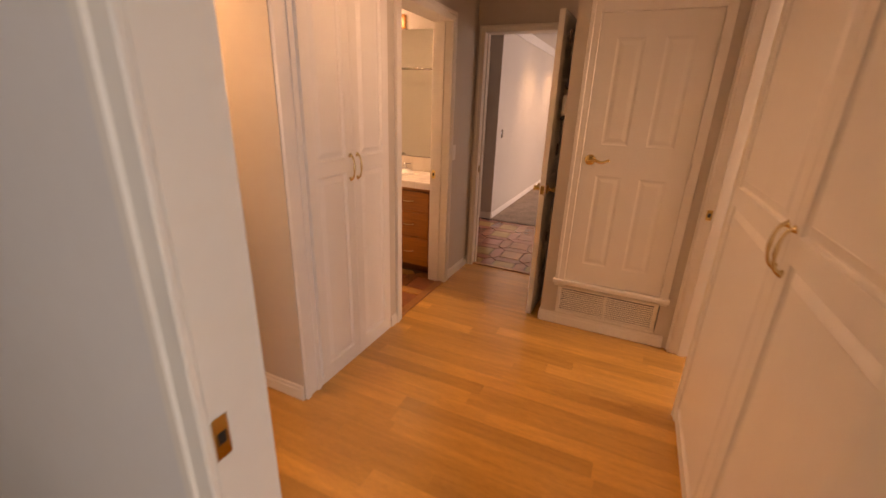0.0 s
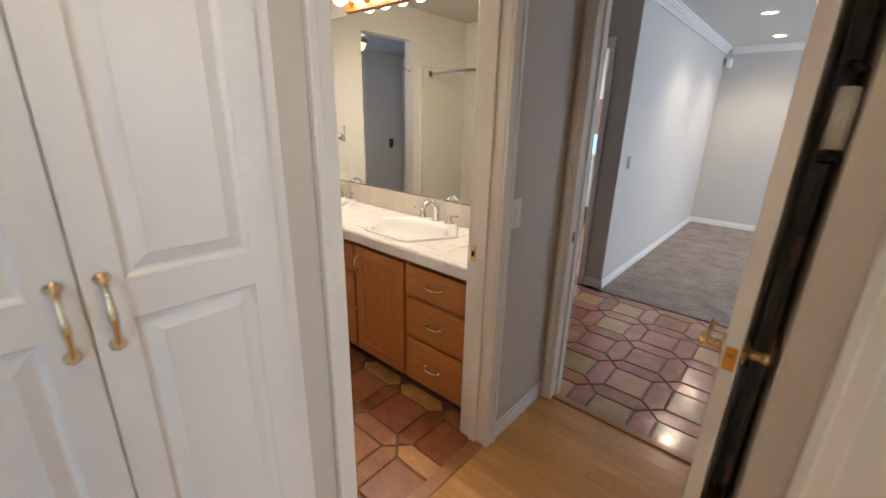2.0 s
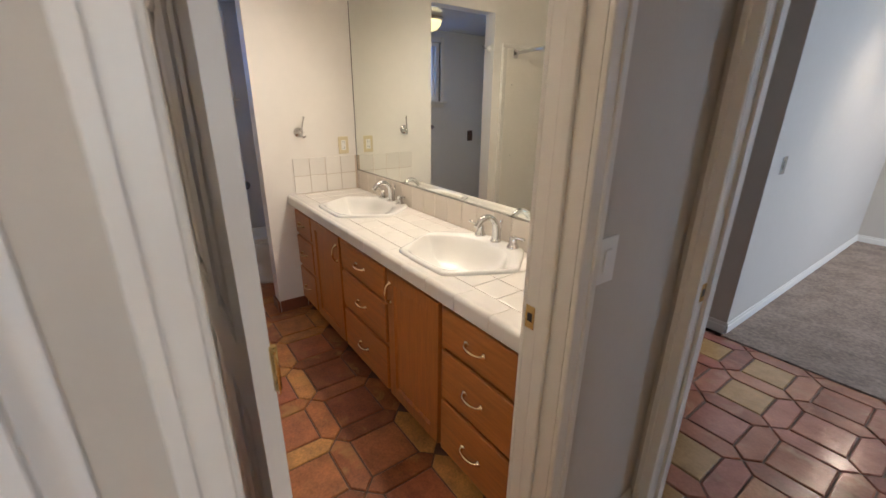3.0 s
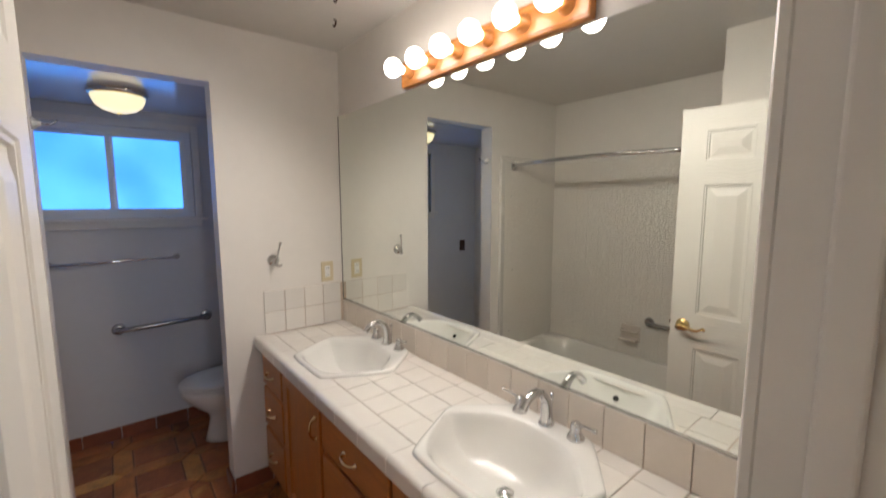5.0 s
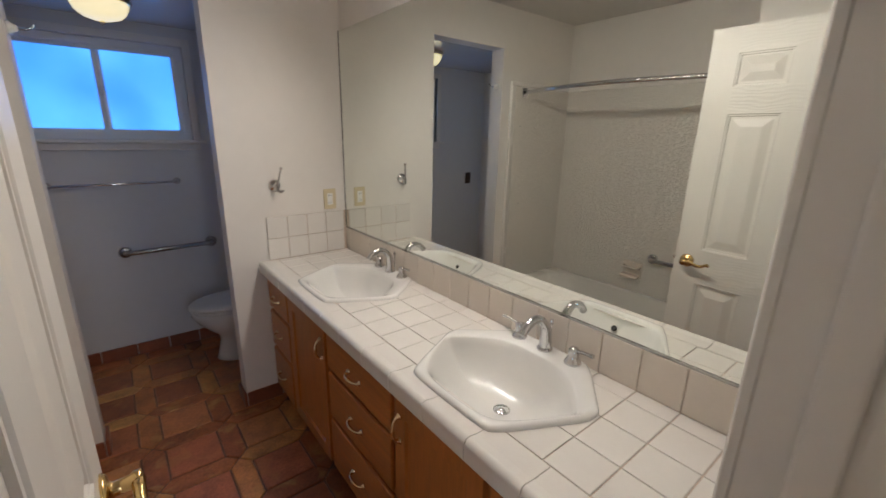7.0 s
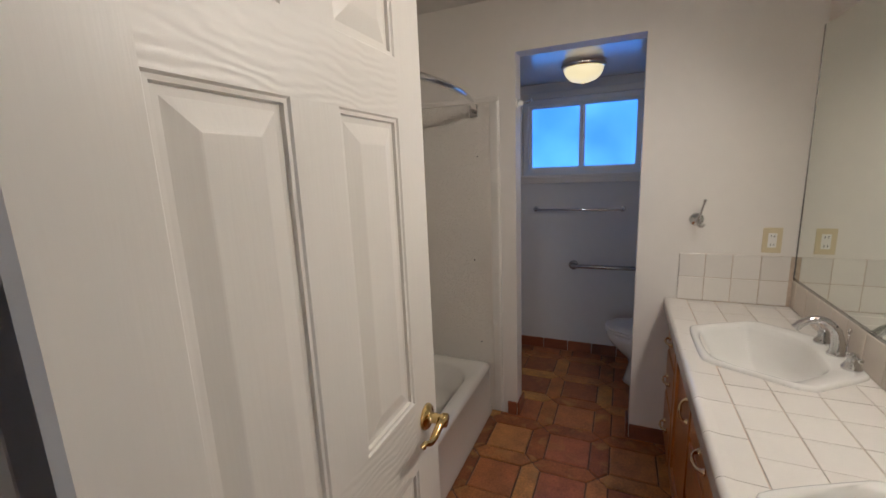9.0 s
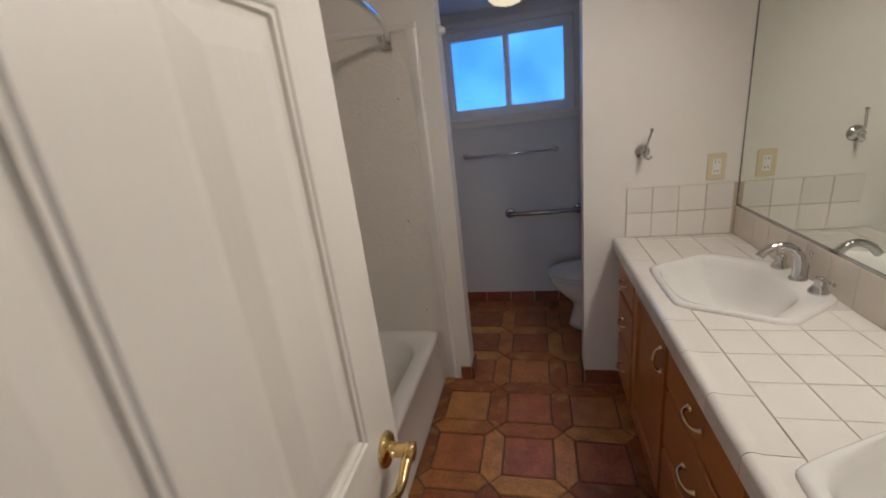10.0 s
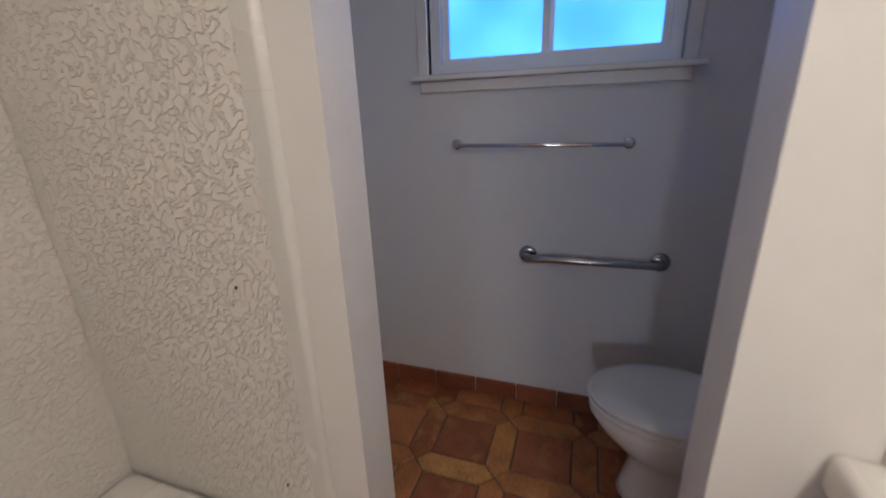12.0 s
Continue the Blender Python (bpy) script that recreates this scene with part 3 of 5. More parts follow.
# grounds under the floor pieces
structure("ground", boxes((-60, 60, -60, 60, -0.3, -0.12)), GROUT, "bare ground under and round the house", "ground")
structure("floor_hall", boxes((-4.5, 3.6, -3.3, YN + 0.035, -0.1, -0.012), (0.94, 3.6, YN + 0.035, 5.2, -0.1, -0.012)), BAMBOO, "honey bamboo plank floor", "floor")
structure("floor_bathroom", boxes((TX0, -0.905, BY0, BY1, -0.09, -0.008)), GROUT, "dark grout bed of the bathroom floor", "floor")
structure("floor_tile_hall", boxes((-3.3, 1.5, YN + 0.035, 5.45, -0.09, -0.008), (-3.3, -1.32, 5.45, 8.1, -0.09, -0.008)), GROUT, "dark grout bed of the tile hall floor", "floor")
structure("floor_carpet", boxes((-1.2, 3.6, 5.45, 9.1, -0.09, 0.008)), CARPET, "taupe cut-pile carpet", "floor")
structure("threshold_bathroom", boxes((XW - 0.065, XW - 0.004, DB0, DB1, -0.012, 0.008)), WOODSILL, "brown wooden threshold strip at the bathroom door", "trim")
structure("threshold_tile_hall", boxes((DN0, DN1, YN + 0.015, YN + 0.055, -0.012, 0.010)), WOODSILL, "brown wooden threshold strip at the tile hall", "trim")

# jambs and casings
structure("door_jamb_bathroom", boxes((-1.01, XW, DB0 - 0.02, DB0, 0, HEAD), (-1.01, XW, DB1, DB1 + 0.02, 0, HEAD), (-1.01, XW, DB0 - 0.02, DB1 + 0.02, HEAD, HEAD + 0.02),
                                      (-0.965, -0.925, DB1 - 0.014, DB1, 0, HEAD, 0.005, 3), (-0.965, -0.925, DB0, DB0 + 0.012, 0, HEAD, 0.005, 3)), TRIM, "white painted bathroom door jamb", "trim")
casing("door_casing_bathroom", "y", XW, 1, DB0, DB1, HEAD, "white moulded casing round the bathroom door")
casing("door_casing_bathroom_inside", "y", -1.01, -1, DB0, DB1, HEAD, "white moulded casing inside the bathroom door", 0.05)
structure("door_jamb_tile_hall", boxes((DN0 - 0.02, DN0, YN, YN + 0.12, 0, HEAD), (DN1, DN1 + 0.02, YN, YN + 0.12, 0, HEAD), (DN0 - 0.02, DN1 + 0.02, YN, YN + 0.12, HEAD, HEAD + 0.02),
                                       (DN0, DN0 + 0.012, YN + 0.045, YN + 0.085, 0, HEAD)), TRIM, "white painted jamb of the tile hall doorway", "trim")
casing("door_casing_tile_hall", "x", YN, -1, DN0, DN1, HEAD, "white moulded casing round the tile hall doorway", 0.05)
structure("door_jamb_side_room", boxes((XE, 1.0, DE0 - 0.02, DE0, 0, HEAD), (XE, 1.0, DE1, DE1 + 0.02, 0, HEAD), (XE, 1.0, DE0 - 0.02, DE1 + 0.02, HEAD, HEAD + 0.02),
                                       (0.925, 0.965, DE1 - 0.012, DE1, 0, HEAD)), TRIM, "white painted jamb of the side room doorway", "trim")
casing("door_casing_side_room", "y", XE, -1, DE0, DE1, HEAD, "white moulded casing round the side room doorway", 0.045)
structure("door_jamb_bedroom", boxes((-0.122, -0.102, 0.60, 0.72, 0, HEAD), (0.70, 0.72, 0.60, 0.72, 0, HEAD), (-0.122, 0.72, 0.60, 0.72, HEAD, HEAD + 0.02)), TRIM, "white painted jamb of the bedroom doorway", "trim")
casing("door_casing_bedroom", "x", 0.60, -1, -0.102, 0.70, HEAD, "white moulded casing round the bedroom doorway", 0.075)
structure("door_jamb_kitchen", boxes((-2.14, -2.12, 5.50, 5.62, 0, HEAD), (-1.41, -1.39, 5.50, 5.62, 0, HEAD), (-2.14, -1.39, 5.50, 5.62, HEAD - 0.02, HEAD)), TRIM, "white painted jamb of the kitchen doorway", "trim")
casing("door_casing_kitchen", "x", 5.50, -1, -2.12, -1.41, HEAD, "white moulded casing round the kitchen doorway", 0.055)

baseboard([("x", YB, -1, -4.4, XW), ("y", XW, 1, 2.40, DB0 - 0.062), ("y", XW, 1, DB1 + 0.062, YN), ("x", YC, -1, 0.02, 0.145), ("x", YC, -1, 0.145, 0.83), ("y", 0.02, -1, YC, YN),
           ("x", 5.1, -1, 1.0, 3.5), ("y", -1.20, 1, 5.50, 9.07), ("x", 9.07, -1, -1.2, 3.5), ("x", 5.50, -1, -1.355, -1.20), ("x", 0.72, 1, -4.4, -0.2)])
# crown moulding of the carpet room
for axis in (0, 1):
    bm = bmesh.new()
    for k in range(5):
        d, z = 0.075 - 0.013 * k, NC - 0.016 * (k + 1)
        if axis:
            bx(bm, -1.20, -1.20 + d, 5.50, 9.07, z, z + 0.016)
        else:
            bx(bm, -1.12, 3.5, 9.07 - d, 9.07, z, z + 0.016)
    structure("crown_moulding", bm, TRIM, "white stepped crown moulding under the ceiling", "trim")


# ---- floor pieces ----
def planks(x0, x1, y0, y1, w=0.093):
    rnd = random.Random(5)
    made = {}
    y = y0
    while y < y1 - 0.01:
        x = x0 - rnd.uniform(0, 1.2)
        yb = min(y + w, y1)
        while x < x1:
            L = rnd.choice((0.95, 1.25, 1.25, 1.5))
            a, b = max(x, x0), min(x + L, x1)
            x += L
            if b - a < 0.03:
                continue
            key = (round(b - a, 3), round(yb - y, 3))
            if key not in made:
                made[key] = mesh_of("plank", bx(bmesh.new(), 0, b - a - 0.0004, 0, yb - y - 0.0004, -0.011, 0, 0.0005, 1), BAMBOO)
            ob = new("plank", made[key])
            ob.parent = bpy.data.objects["floor_hall"]
            ob.location = (a, y, 0)
        y += w


def saltillo(parent, x0, x1, y0, y1, nx, ny, px, py, w, mat_a, mat_sq, skip=lambda x, y: False):
    """Square tiles framed by pointed bars that meet at the nodes."""
    rnd = random.Random(11)
    g = 0.004
    h = w / 2

    def clip(pts):
        # keeps the outline inside the floor
        out = pts
        for ax, lim, sg in ((0, x0, 1), (0, x1, -1), (1, y0, 1), (1, y1, -1)):
            new_pts = []
            for p, q in zip(out, out[1:] + out[:1]):
                ip, iq = (p[ax] - lim) * sg >= 0, (q[ax] - lim) * sg >= 0
                if ip:
                    new_pts.append(p)
                if ip != iq:
                    t = (lim - p[ax]) / (q[ax] - p[ax])
                    new_pts.append((p[0] + (q[0] - p[0]) * t, p[1] + (q[1] - p[1]) * t))
            out = new_pts
            if len(out) < 3:
                return []
        return out
    for i in range(int((x0 - nx) / px) - 2, int((x1 - nx) / px) + 2):
        for j in range(int((y0 - ny) / py) - 2, int((y1 - ny) / py) + 2):
            X, Y = nx + i * px, ny + j * py
            shapes = [([(X + h + g, Y + h + g), (X + px - h - g, Y + h + g), (X + px - h - g, Y + py - h - g), (X + h + g, Y + py - h - g)], mat_sq),
                      ([(X + g * 1.4, Y), (X + h, Y - h + g), (X + px - h, Y - h + g), (X + px - g * 1.4, Y), (X + px - h, Y + h - g), (X + h, Y + h - g)], mat_a),
                      ([(X, Y + g * 1.4), (X + h - g, Y + h), (X + h - g, Y + py - h), (X, Y + py - g * 1.4), (X - h + g, Y + py - h), (X - h + g, Y + h)], mat_a)]
            for pts, m in shapes:
                cx, cy = sum(p[0] for p in pts) / len(pts), sum(p[1] for p in pts) / len(pts)
                if skip(cx, cy):
                    continue
                pts = clip(pts)
                if len(pts) < 3:
                    continue
                xs, ys = [p[0] for p in pts], [p[1] for p in pts]
                if (max(xs) - min(xs)) < 0.012 or (max(ys) - min(ys)) < 0.012:
                    continue
                c = (sum(xs) / len(xs), sum(ys) / len(ys))
                bm = prism(bmesh.new(), [(p[0] - c[0], p[1] - c[1]) for p in pts], -0.02, rnd.uniform(-0.0015, 0.0015), 0.004)
                ob = new("tile", mesh_of("tile", bm, m if not callable(m) else m(rnd)))
                ob.parent = parent
                ob.location = (c[0], c[1], 0)


# ---- built-in linen cabinet and wardrobe ----
def bow_pull(parent, x, y, z, out, length=0.13, material=PULL, upright=True):
    """A bow handle with flared feet, in the parent's space, on a face at y that looks along out."""
    h = length / 2
    k = (lambda s, d: (x, y + out * d, z + s)) if upright else (lambda s, d: (x + s, y + out * d, z))
    pts = spline([k(-h, 0.002), k(-h + 0.006, 0.016), k(-h * 0.55, 0.025), k(0, 0.028), k(h * 0.55, 0.025), k(h - 0.006, 0.016), k(h, 0.002)], 5)
    n = len(pts) - 1
    part("handle", tube(pts, 0.005, 8, radii=[0.0046 + 0.0062 * abs(2 * i / n - 1) ** 4 + 0.0022 * math.cos(math.pi * (2 * i / n - 1)) ** 8 for i in range(n + 1)]), material, parent, "pale brass bow handle with flared feet", True)


CAB_RINGS = [(0.0, 0.0), (0.003, 0.006), (0.009, 0.011), (0.014, 0.011), (0.040, 0.001), (0.043, 0.002)]


def tall_cabinet(name, at, body_w, leaf_w, gap_at, z0, z1, post, label, body_d):
    """A built-in cupboard with two tall two-panel leaves, in its own space: x along the front, y into the wall, front at y 0."""
    cab = thing(name, at, label, "cabinet")
    bm = bmesh.new()
    t = 0.02
    bx(bm, 0, post + 0.014, 0, t, 0, z1 + 0.05, 0.002, 1)
    if post > 0.05:
        bx(bm, post - 0.030, post - 0.004, -0.010, 0, 0, z1 + 0.05, 0.004, 2)
    bx(bm, body_w - post * 0.35 - 0.014, body_w, 0, t, 0, z1 + 0.05, 0.002, 1)
    bx(bm, post + 0.014, body_w - post * 0.35 - 0.014, 0, t, z1, z1 + 0.05, 0.002, 1)
    bx(bm, post + 0.014, body_w - post * 0.35 - 0.014, 0, t, 0, z0 - 0.004, 0.002, 1)
    bx(bm, 0.0, 0.03, -0.012, 0, 0, z1 + 0.05, 0.003, 1)
    part("face_frame", bm, CABW, cab, "white face frame", True)
    part("body", boxes((0.01, body_w - 0.01, body_d - 0.02, body_d, 0.02, z1), (0.01, 0.03, t, body_d, 0.02, z1), (body_w - 0.03, body_w - 0.01, t, body_d, 0.02, z1), (0.03, body_w - 0.03, t, body_d, z1 - 0.02, z1)), CABW, cab, "", True)
    h = z1 - z0
    for side in (0, 1):
        x0 = gap_at - leaf_w - 0.0015 if side == 0 else gap_at + 0.0015
        s = 0.058
        door = part("door", leaf(leaf_w, h, 0.019, [(s, leaf_w - s, 0.06, 1.132 - z0), (s, leaf_w - s, 1.202 - z0, h - 0.06)], CAB_RINGS, False), CABW, cab, "white two-panel cupboard door", True)
        door.location = (x0, -0.019, z0)
        bow_pull(door, leaf_w - 0.028 if side == 0 else 0.028, 0.0, 1.155 - z0, -1, 0.120)
    return cab


# front looks along +x: local x runs along world +y, local y into -x
LINEN = tall_cabinet("linen_cabinet", Matrix(((0, -1, 0, XW + 0.004), (1, 0, 0, YB + 0.006), (0, 0, 1, 0), (0, 0, 0, 1))), 0.825, 0.331, 0.452, 0.055, 2.10, 0.112, "white built-in linen cabinet with two tall panelled doors", 0.06)
WARDROBE = tall_cabinet("wardrobe", Matrix(((0, 1, 0, XE - 0.004), (-1, 0, 0, 2.318), (0, 0, 1, 0), (0, 0, 0, 1))), 1.53, 0.738, 0.765, 0.055, 2.10, 0.024, "white built-in wardrobe with two wide panelled doors", 0.5)

# ---- doors ----
def strike(name, lo, hi, label):
    st = thing(name, ((lo[0] + hi[0]) / 2, (lo[1] + hi[1]) / 2, lo[2]), label, "strike plate", "door strike plates")
    part("plate", bx(bmesh.new(), lo[0], hi[0], lo[1], hi[1], lo[2], hi[2], 0.0008, 1), BRASS, st)
    c = [(lo[i] + hi[i]) / 2 for i in range(3)]
    d = [(hi[i] - lo[i]) for i in range(3)]
    thin = 0 if d[0] < d[1] else 1
    e = [0.008, 0.008, 0.012]
    e[thin] = d[thin] / 2 + 0.0006
    # raised black block stands for the shaded hole
    part("hole", box(*[v for i in range(3) for v in (c[i] - e[i], c[i] + e[i])]), BLACK, st, "black block for the shade in the latch hole")
    return st


strike("strike_plate", (-1.010, DB1 - 0.002, 0.900), (-0.980, DB1, 0.966), "small brass strike plate on the bathroom jamb")
strike("strike_plate", (DN0, YN + 0.010, 0.895), (DN0 + 0.002, YN + 0.038, 0.955), "small brass strike plate on the tile hall jamb")
strike("strike_plate", (0.888, DE1 - 0.002, 0.895), (0.918, DE1, 0.955), "small brass strike plate on the side room jamb")
strike("strike_plate", (-0.102, 0.602, 0.885), (-0.100, 0.632, 0.970), "brass strike plate on the bedroom jamb")


def panel_door(name, at, w, h, label, levers=(1, -1), latch=True, hinges=(), panels=None, rings=RINGS, grain=True):
    d = thing(name, at, label, "door")
    t = 0.035
    part("leaf", leaf(w, h, t, panels or six_panels(w), rings, grain=grain), (DOOR, RAIL), d, "", True)
    for s in levers:
        lever_set(d, w - 0.062, 0.935, 0 if s < 0 else t, s, -1)
    if latch:
        part("latch_plate", boxes((w, w + 0.0015, 0.005, 0.030, 0.905, 0.965)), BRASS, d, "brass latch plate", True)
        part("latch_bolt", boxes((w + 0.0015, w + 0.010, 0.012, 0.023, 0.927, 0.943)), BRASS, d, "brass latch bolt", True)
    for z in hinges:
        hinge(d, 0.0, -0.004, z)
    return d


# bathroom door, open into the room; hinged on the south jamb
hx, hy, fx, fy = -1.030, 2.628, -1.765, 2.6185
ang = math.degrees(math.atan2(fy - hy, fx - hx))
panel_door("bathroom_door", pose(hx, hy, 0.012, 0, 0, ang), 0.735, 2.015, "white six-panel bathroom door standing open", (-1, 1), True, (0.25, 1.0, 1.75))
# tile hall door, open against the closet side; hinged on the east jamb
hx, hy, fx, fy = -0.030, 3.785, -0.052, 3.040
ang = math.degrees(math.atan2(fy - hy, fx - hx))
panel_door("tile_hall_door", pose(hx - 0.035, hy, 0.012, 0, 0, ang), 0.745, 2.015, "white six-panel door standing open beside the closet", (-1, 1), True, ())

# a rolled item and brackets in the gap behind the open door
roll = thing("hanging_roll", (-0.005, 3.14, 1.42), "white paper roll in a black strap behind the open door", "roll")
part("roll", tube([(-0.004, 3.130, 1.43), (-0.004, 3.150, 1.55)], 0.020, 14), WHITE_PLASTIC, roll, "white roll")
part("strap", tube(spline([(-0.004, 3.125, 1.405), (-0.004, 3.130, 1.43), (-0.004, 3.150, 1.55), (-0.004, 3.155, 1.58), (0.008, 3.16, 1.60)], 4), 0.0205, 10, radii=[0.0205] * 4 + [0.004] * 9 + [0.021] * 2 + [0.006, 0.004]), BLACK, roll, "black strap")
for z in (0.62, 1.22, 1.88):
    b = thing("door_bracket", (-0.012, 3.09, z), "small dark metal bracket behind the open door", "bracket", "brackets behind the door")
    part("plate", bx(bmesh.new(), -0.016, -0.010, 3.07, 3.10, z - 0.04, z + 0.04, 0.002, 1), DARK, b)
    part("barrel", tube([(-0.008, 3.072, z - 0.035), (-0.008, 3.072, z + 0.035)], 0.005, 8), DARK, b)

# closet door above the return-air grille
CD0, CD1 = 0.160, 0.757
structure("door_casing_closet", boxes((CD0 - 0.062, CD0, YC - 0.016, YC, 0.30, 2.06, 0.003, 1), (CD1, CD1 + 0.050, YC - 0.016, YC, 0.30, 2.06, 0.003, 1), (CD0, CD1, YC - 0.016, YC, 1.99, 2.06, 0.003, 1),
                                      (CD0 - 0.062, CD0 - 0.038, YC - 0.022, YC, 0.30, 2.06, 0.003, 1), (CD0 - 0.075, CD1 + 0.06, YC - 0.03, YC, 0.318, 0.350, 0.004, 1)), TRIM, "white moulded casing round the closet door", "trim")
closet = panel_door("closet_door", pose(CD0 + 0.002, YC - 0.004, 0.354, 0, 0, 0), CD1 - CD0 - 0.004, 1.634, "white four-panel closet door, shut, with brass lever", (), False, (), [(x0, x1, z0, z1) for x0, x1 in ((0.095, 0.245), (0.345, 0.495)) for z0, z1 in ((0.135, 0.730), (0.918, 1.508))], [(0.0, 0.0), (0.010, 0.0026), (0.018, 0.0032), (0.040, 0.0006)], False)
lever_set(closet, 0.048, 0.823, 0.0, -1, 1)
for z in (0.12, 0.80, 1.45):
    hinge(closet, CD1 - CD0 + 0.004, -0.006, z, ALU)
grille = thing("return_air_grille", (0.455, YC, 0.10), "white louvred return-air grille below the closet door", "vent")
G0, G1, GZ0, GZ1 = 0.125, 0.765, 0.092, 0.306
part("frame", boxes((G0, G1, YC - 0.014, YC, GZ0, GZ0 + 0.022, 0.003, 1), (G0, G1, YC - 0.014, YC, GZ1 - 0.022, GZ1, 0.003, 1), (G0, G0 + 0.025, YC - 0.014, YC, GZ0 + 0.022, GZ1 - 0.022, 0.003, 1),
                    (G1 - 0.025, G1, YC - 0.014, YC, GZ0 + 0.022, GZ1 - 0.022, 0.003, 1), ((G0 + G1) / 2 - 0.008, (G0 + G1) / 2 + 0.008, YC - 0.014, YC, GZ0 + 0.022, GZ1 - 0.022)), ALU, grille)
# flat black sheet paints the darkness between the slats; no duct is built
part("backing", boxes((G0 + 0.02, G1 - 0.02, YC - 0.0035, YC - 0.001, GZ0 + 0.02, GZ1 - 0.02)), BLACK, grille, "black sheet for the shade of the duct behind the louvres")
for half in ((G0 + 0.025, (G0 + G1) / 2 - 0.008), ((G0 + G1) / 2 + 0.008, G1 - 0.025)):
    for k in range(11):
        z = GZ0 + 0.027 + k * 0.0148
        bm = bmesh.new()
        v = [bm.verts.new(c) for c in ((half[0], YC - 0.013, z), (half[1], YC - 0.013, z), (half[1], YC - 0.007, z + 0.001), (half[0], YC - 0.007, z + 0.001),
                                       (half[0], YC - 0.013, z + 0.0075), (half[1], YC - 0.013, z + 0.0075), (half[1], YC - 0.007, z + 0.0085), (half[0], YC - 0.007, z + 0.0085))]
        for f in ((0, 1, 2, 3), (4, 5, 6, 7), (0, 1, 5, 4), (2, 3, 7, 6), (0, 3, 7, 4), (1, 2, 6, 5)):
            bm.faces.new([v[i] for i in f])
        part("slat", bm, ALU, grille)

# ---- wall plates ----
def wall_plate(name, at, w, h, plate, label, kind):
    """A plate in its own space: x across, z up, out along -y."""
    p = thing(name, at, label, "wall plate")
    part("plate", bx(bmesh.new(), -w / 2, w / 2, -0.006, 0, -h / 2, h / 2, 0.003, 2), plate, p, "", True)
    if kind == "outlet":
        part("insert", bx(bmesh.new(), -0.017, 0.017, -0.008, -0.005, -0.034, 0.034, 0.001, 1), WHITE_PLASTIC, p, "white receptacle face", True)
        for z in (-0.02, 0.02):
            for x in (-0.006, 0.006):
                # slots are black blocks, their shade put into the colour
                part("slot", boxes((x - 0.0012, x + 0.0012, -0.0085, -0.007, z - 0.005, z + 0.005)), BLACK, p, "black block for the shade in the slot", True)
    else:
        part("rocker", bx(bmesh.new(), -0.014, 0.014, -0.010, -0.005, -0.03, 0.03, 0.002, 1), WHITE_PLASTIC if kind == "switch" else plate, p, "", True)
    return p


wall_plate("light_switch", pose(XW, 3.372, 1.105, 0, 0, 90), 0.075, 0.12, WHITE_PLASTIC, "white rocker light switch on the hall wall", "switch")
wall_plate("power_outlet", pose(BX0, 3.693, 1.167, 0, 0, 90), 0.075, 0.118, ALMOND, "almond outlet plate with white receptacle above the splashback", "outlet")
wall_plate("thermostat", pose(-1.20, 5.72, 1.12, 0, 0, 90), 0.075, 0.11, STEEL, "small grey control plate on the carpet room wall", "control")
wall_plate("light_switch", pose(TX0, 1.848, 1.097, 0, 0, 90), 0.075, 0.118, DARK, "dark brown switch plate on the toilet room wall", "dark")
sensor = thing("motion_detector", (-1.13, 9.0, 2.22), "small white motion detector in the room corner", "sensor")
part("case", bx(bmesh.new(), -1.16, -1.10, 8.99, 9.07, 2.17, 2.28, 0.012, 2), WHITE_PLASTIC, sensor)

# ---- vanity ----
VF, CT, CE = 3.315, 0.852, 3.265   # face of the cabinet, top of the tiles, edge of the counter
vanity = thing("vanity_cabinet", (-2.11, 3.5, 0), "honey oak double vanity cabinet with drawers and doors", "vanity")
VX0, VX1, VZ0, VZ1 = BX0 + 0.004, -1.02, 0.085, 0.795
# dark carcass puts the shade of the drawer gaps into its colour
part("carcass", boxes((VX0, VX1, VF + 0.019, VF + 0.035, VZ0, VZ1), (VX0, VX1, 3.78, 3.795, VZ0, VZ1), (VX0, VX0 + 0.016, VF + 0.035, 3.78, VZ0, VZ1), (VX1 - 0.016, VX1, VF + 0.035, 3.78, VZ0, VZ1), (VX0, VX1, VF + 0.019, 3.78, VZ0 - 0.016, VZ0)), OAKD, vanity, "oak carcass darkened for the shade in the gaps")
bm = bmesh.new()
BAYS = [(-3.195, -2.889), (-2.865, -2.421), (-2.397, -1.891), (-1.866, -1.467), (-1.446, -1.056)]
bx(bm, VX0, VX1, VF, VF + 0.018, VZ1 - 0.03, VZ1)
bx(bm, VX0, VX1, VF, VF + 0.018, VZ0, VZ0 + 0.025)
for a in [VX0] + [b[1] - 0.002 for b in BAYS]:
    bx(bm, a, min(a + 0.025, VX1), VF + 0.0008, VF + 0.0188, VZ0 + 0.025, VZ1 - 0.03)
for i in (0, 2, 4):
    for z in (0.345, 0.579):
        bx(bm, BAYS[i][0], BAYS[i][1], VF + 0.0016, VF + 0.0186, z - 0.014, z + 0.032)
part("face_frame", bm, OAKV, vanity, "oak face frame")
# toe kick is coloured dark for the shade of its recess
part("toe_kick", boxes((VX0, VX1, VF + 0.07, VF + 0.085, 0.0, VZ0)), OAKD, vanity, "recessed toe kick with its shade in the dark colour")
FLAT = [(0.0, 0.0), (0.003, 0.004), (0.006, 0.010), (0.014, 0.011)]


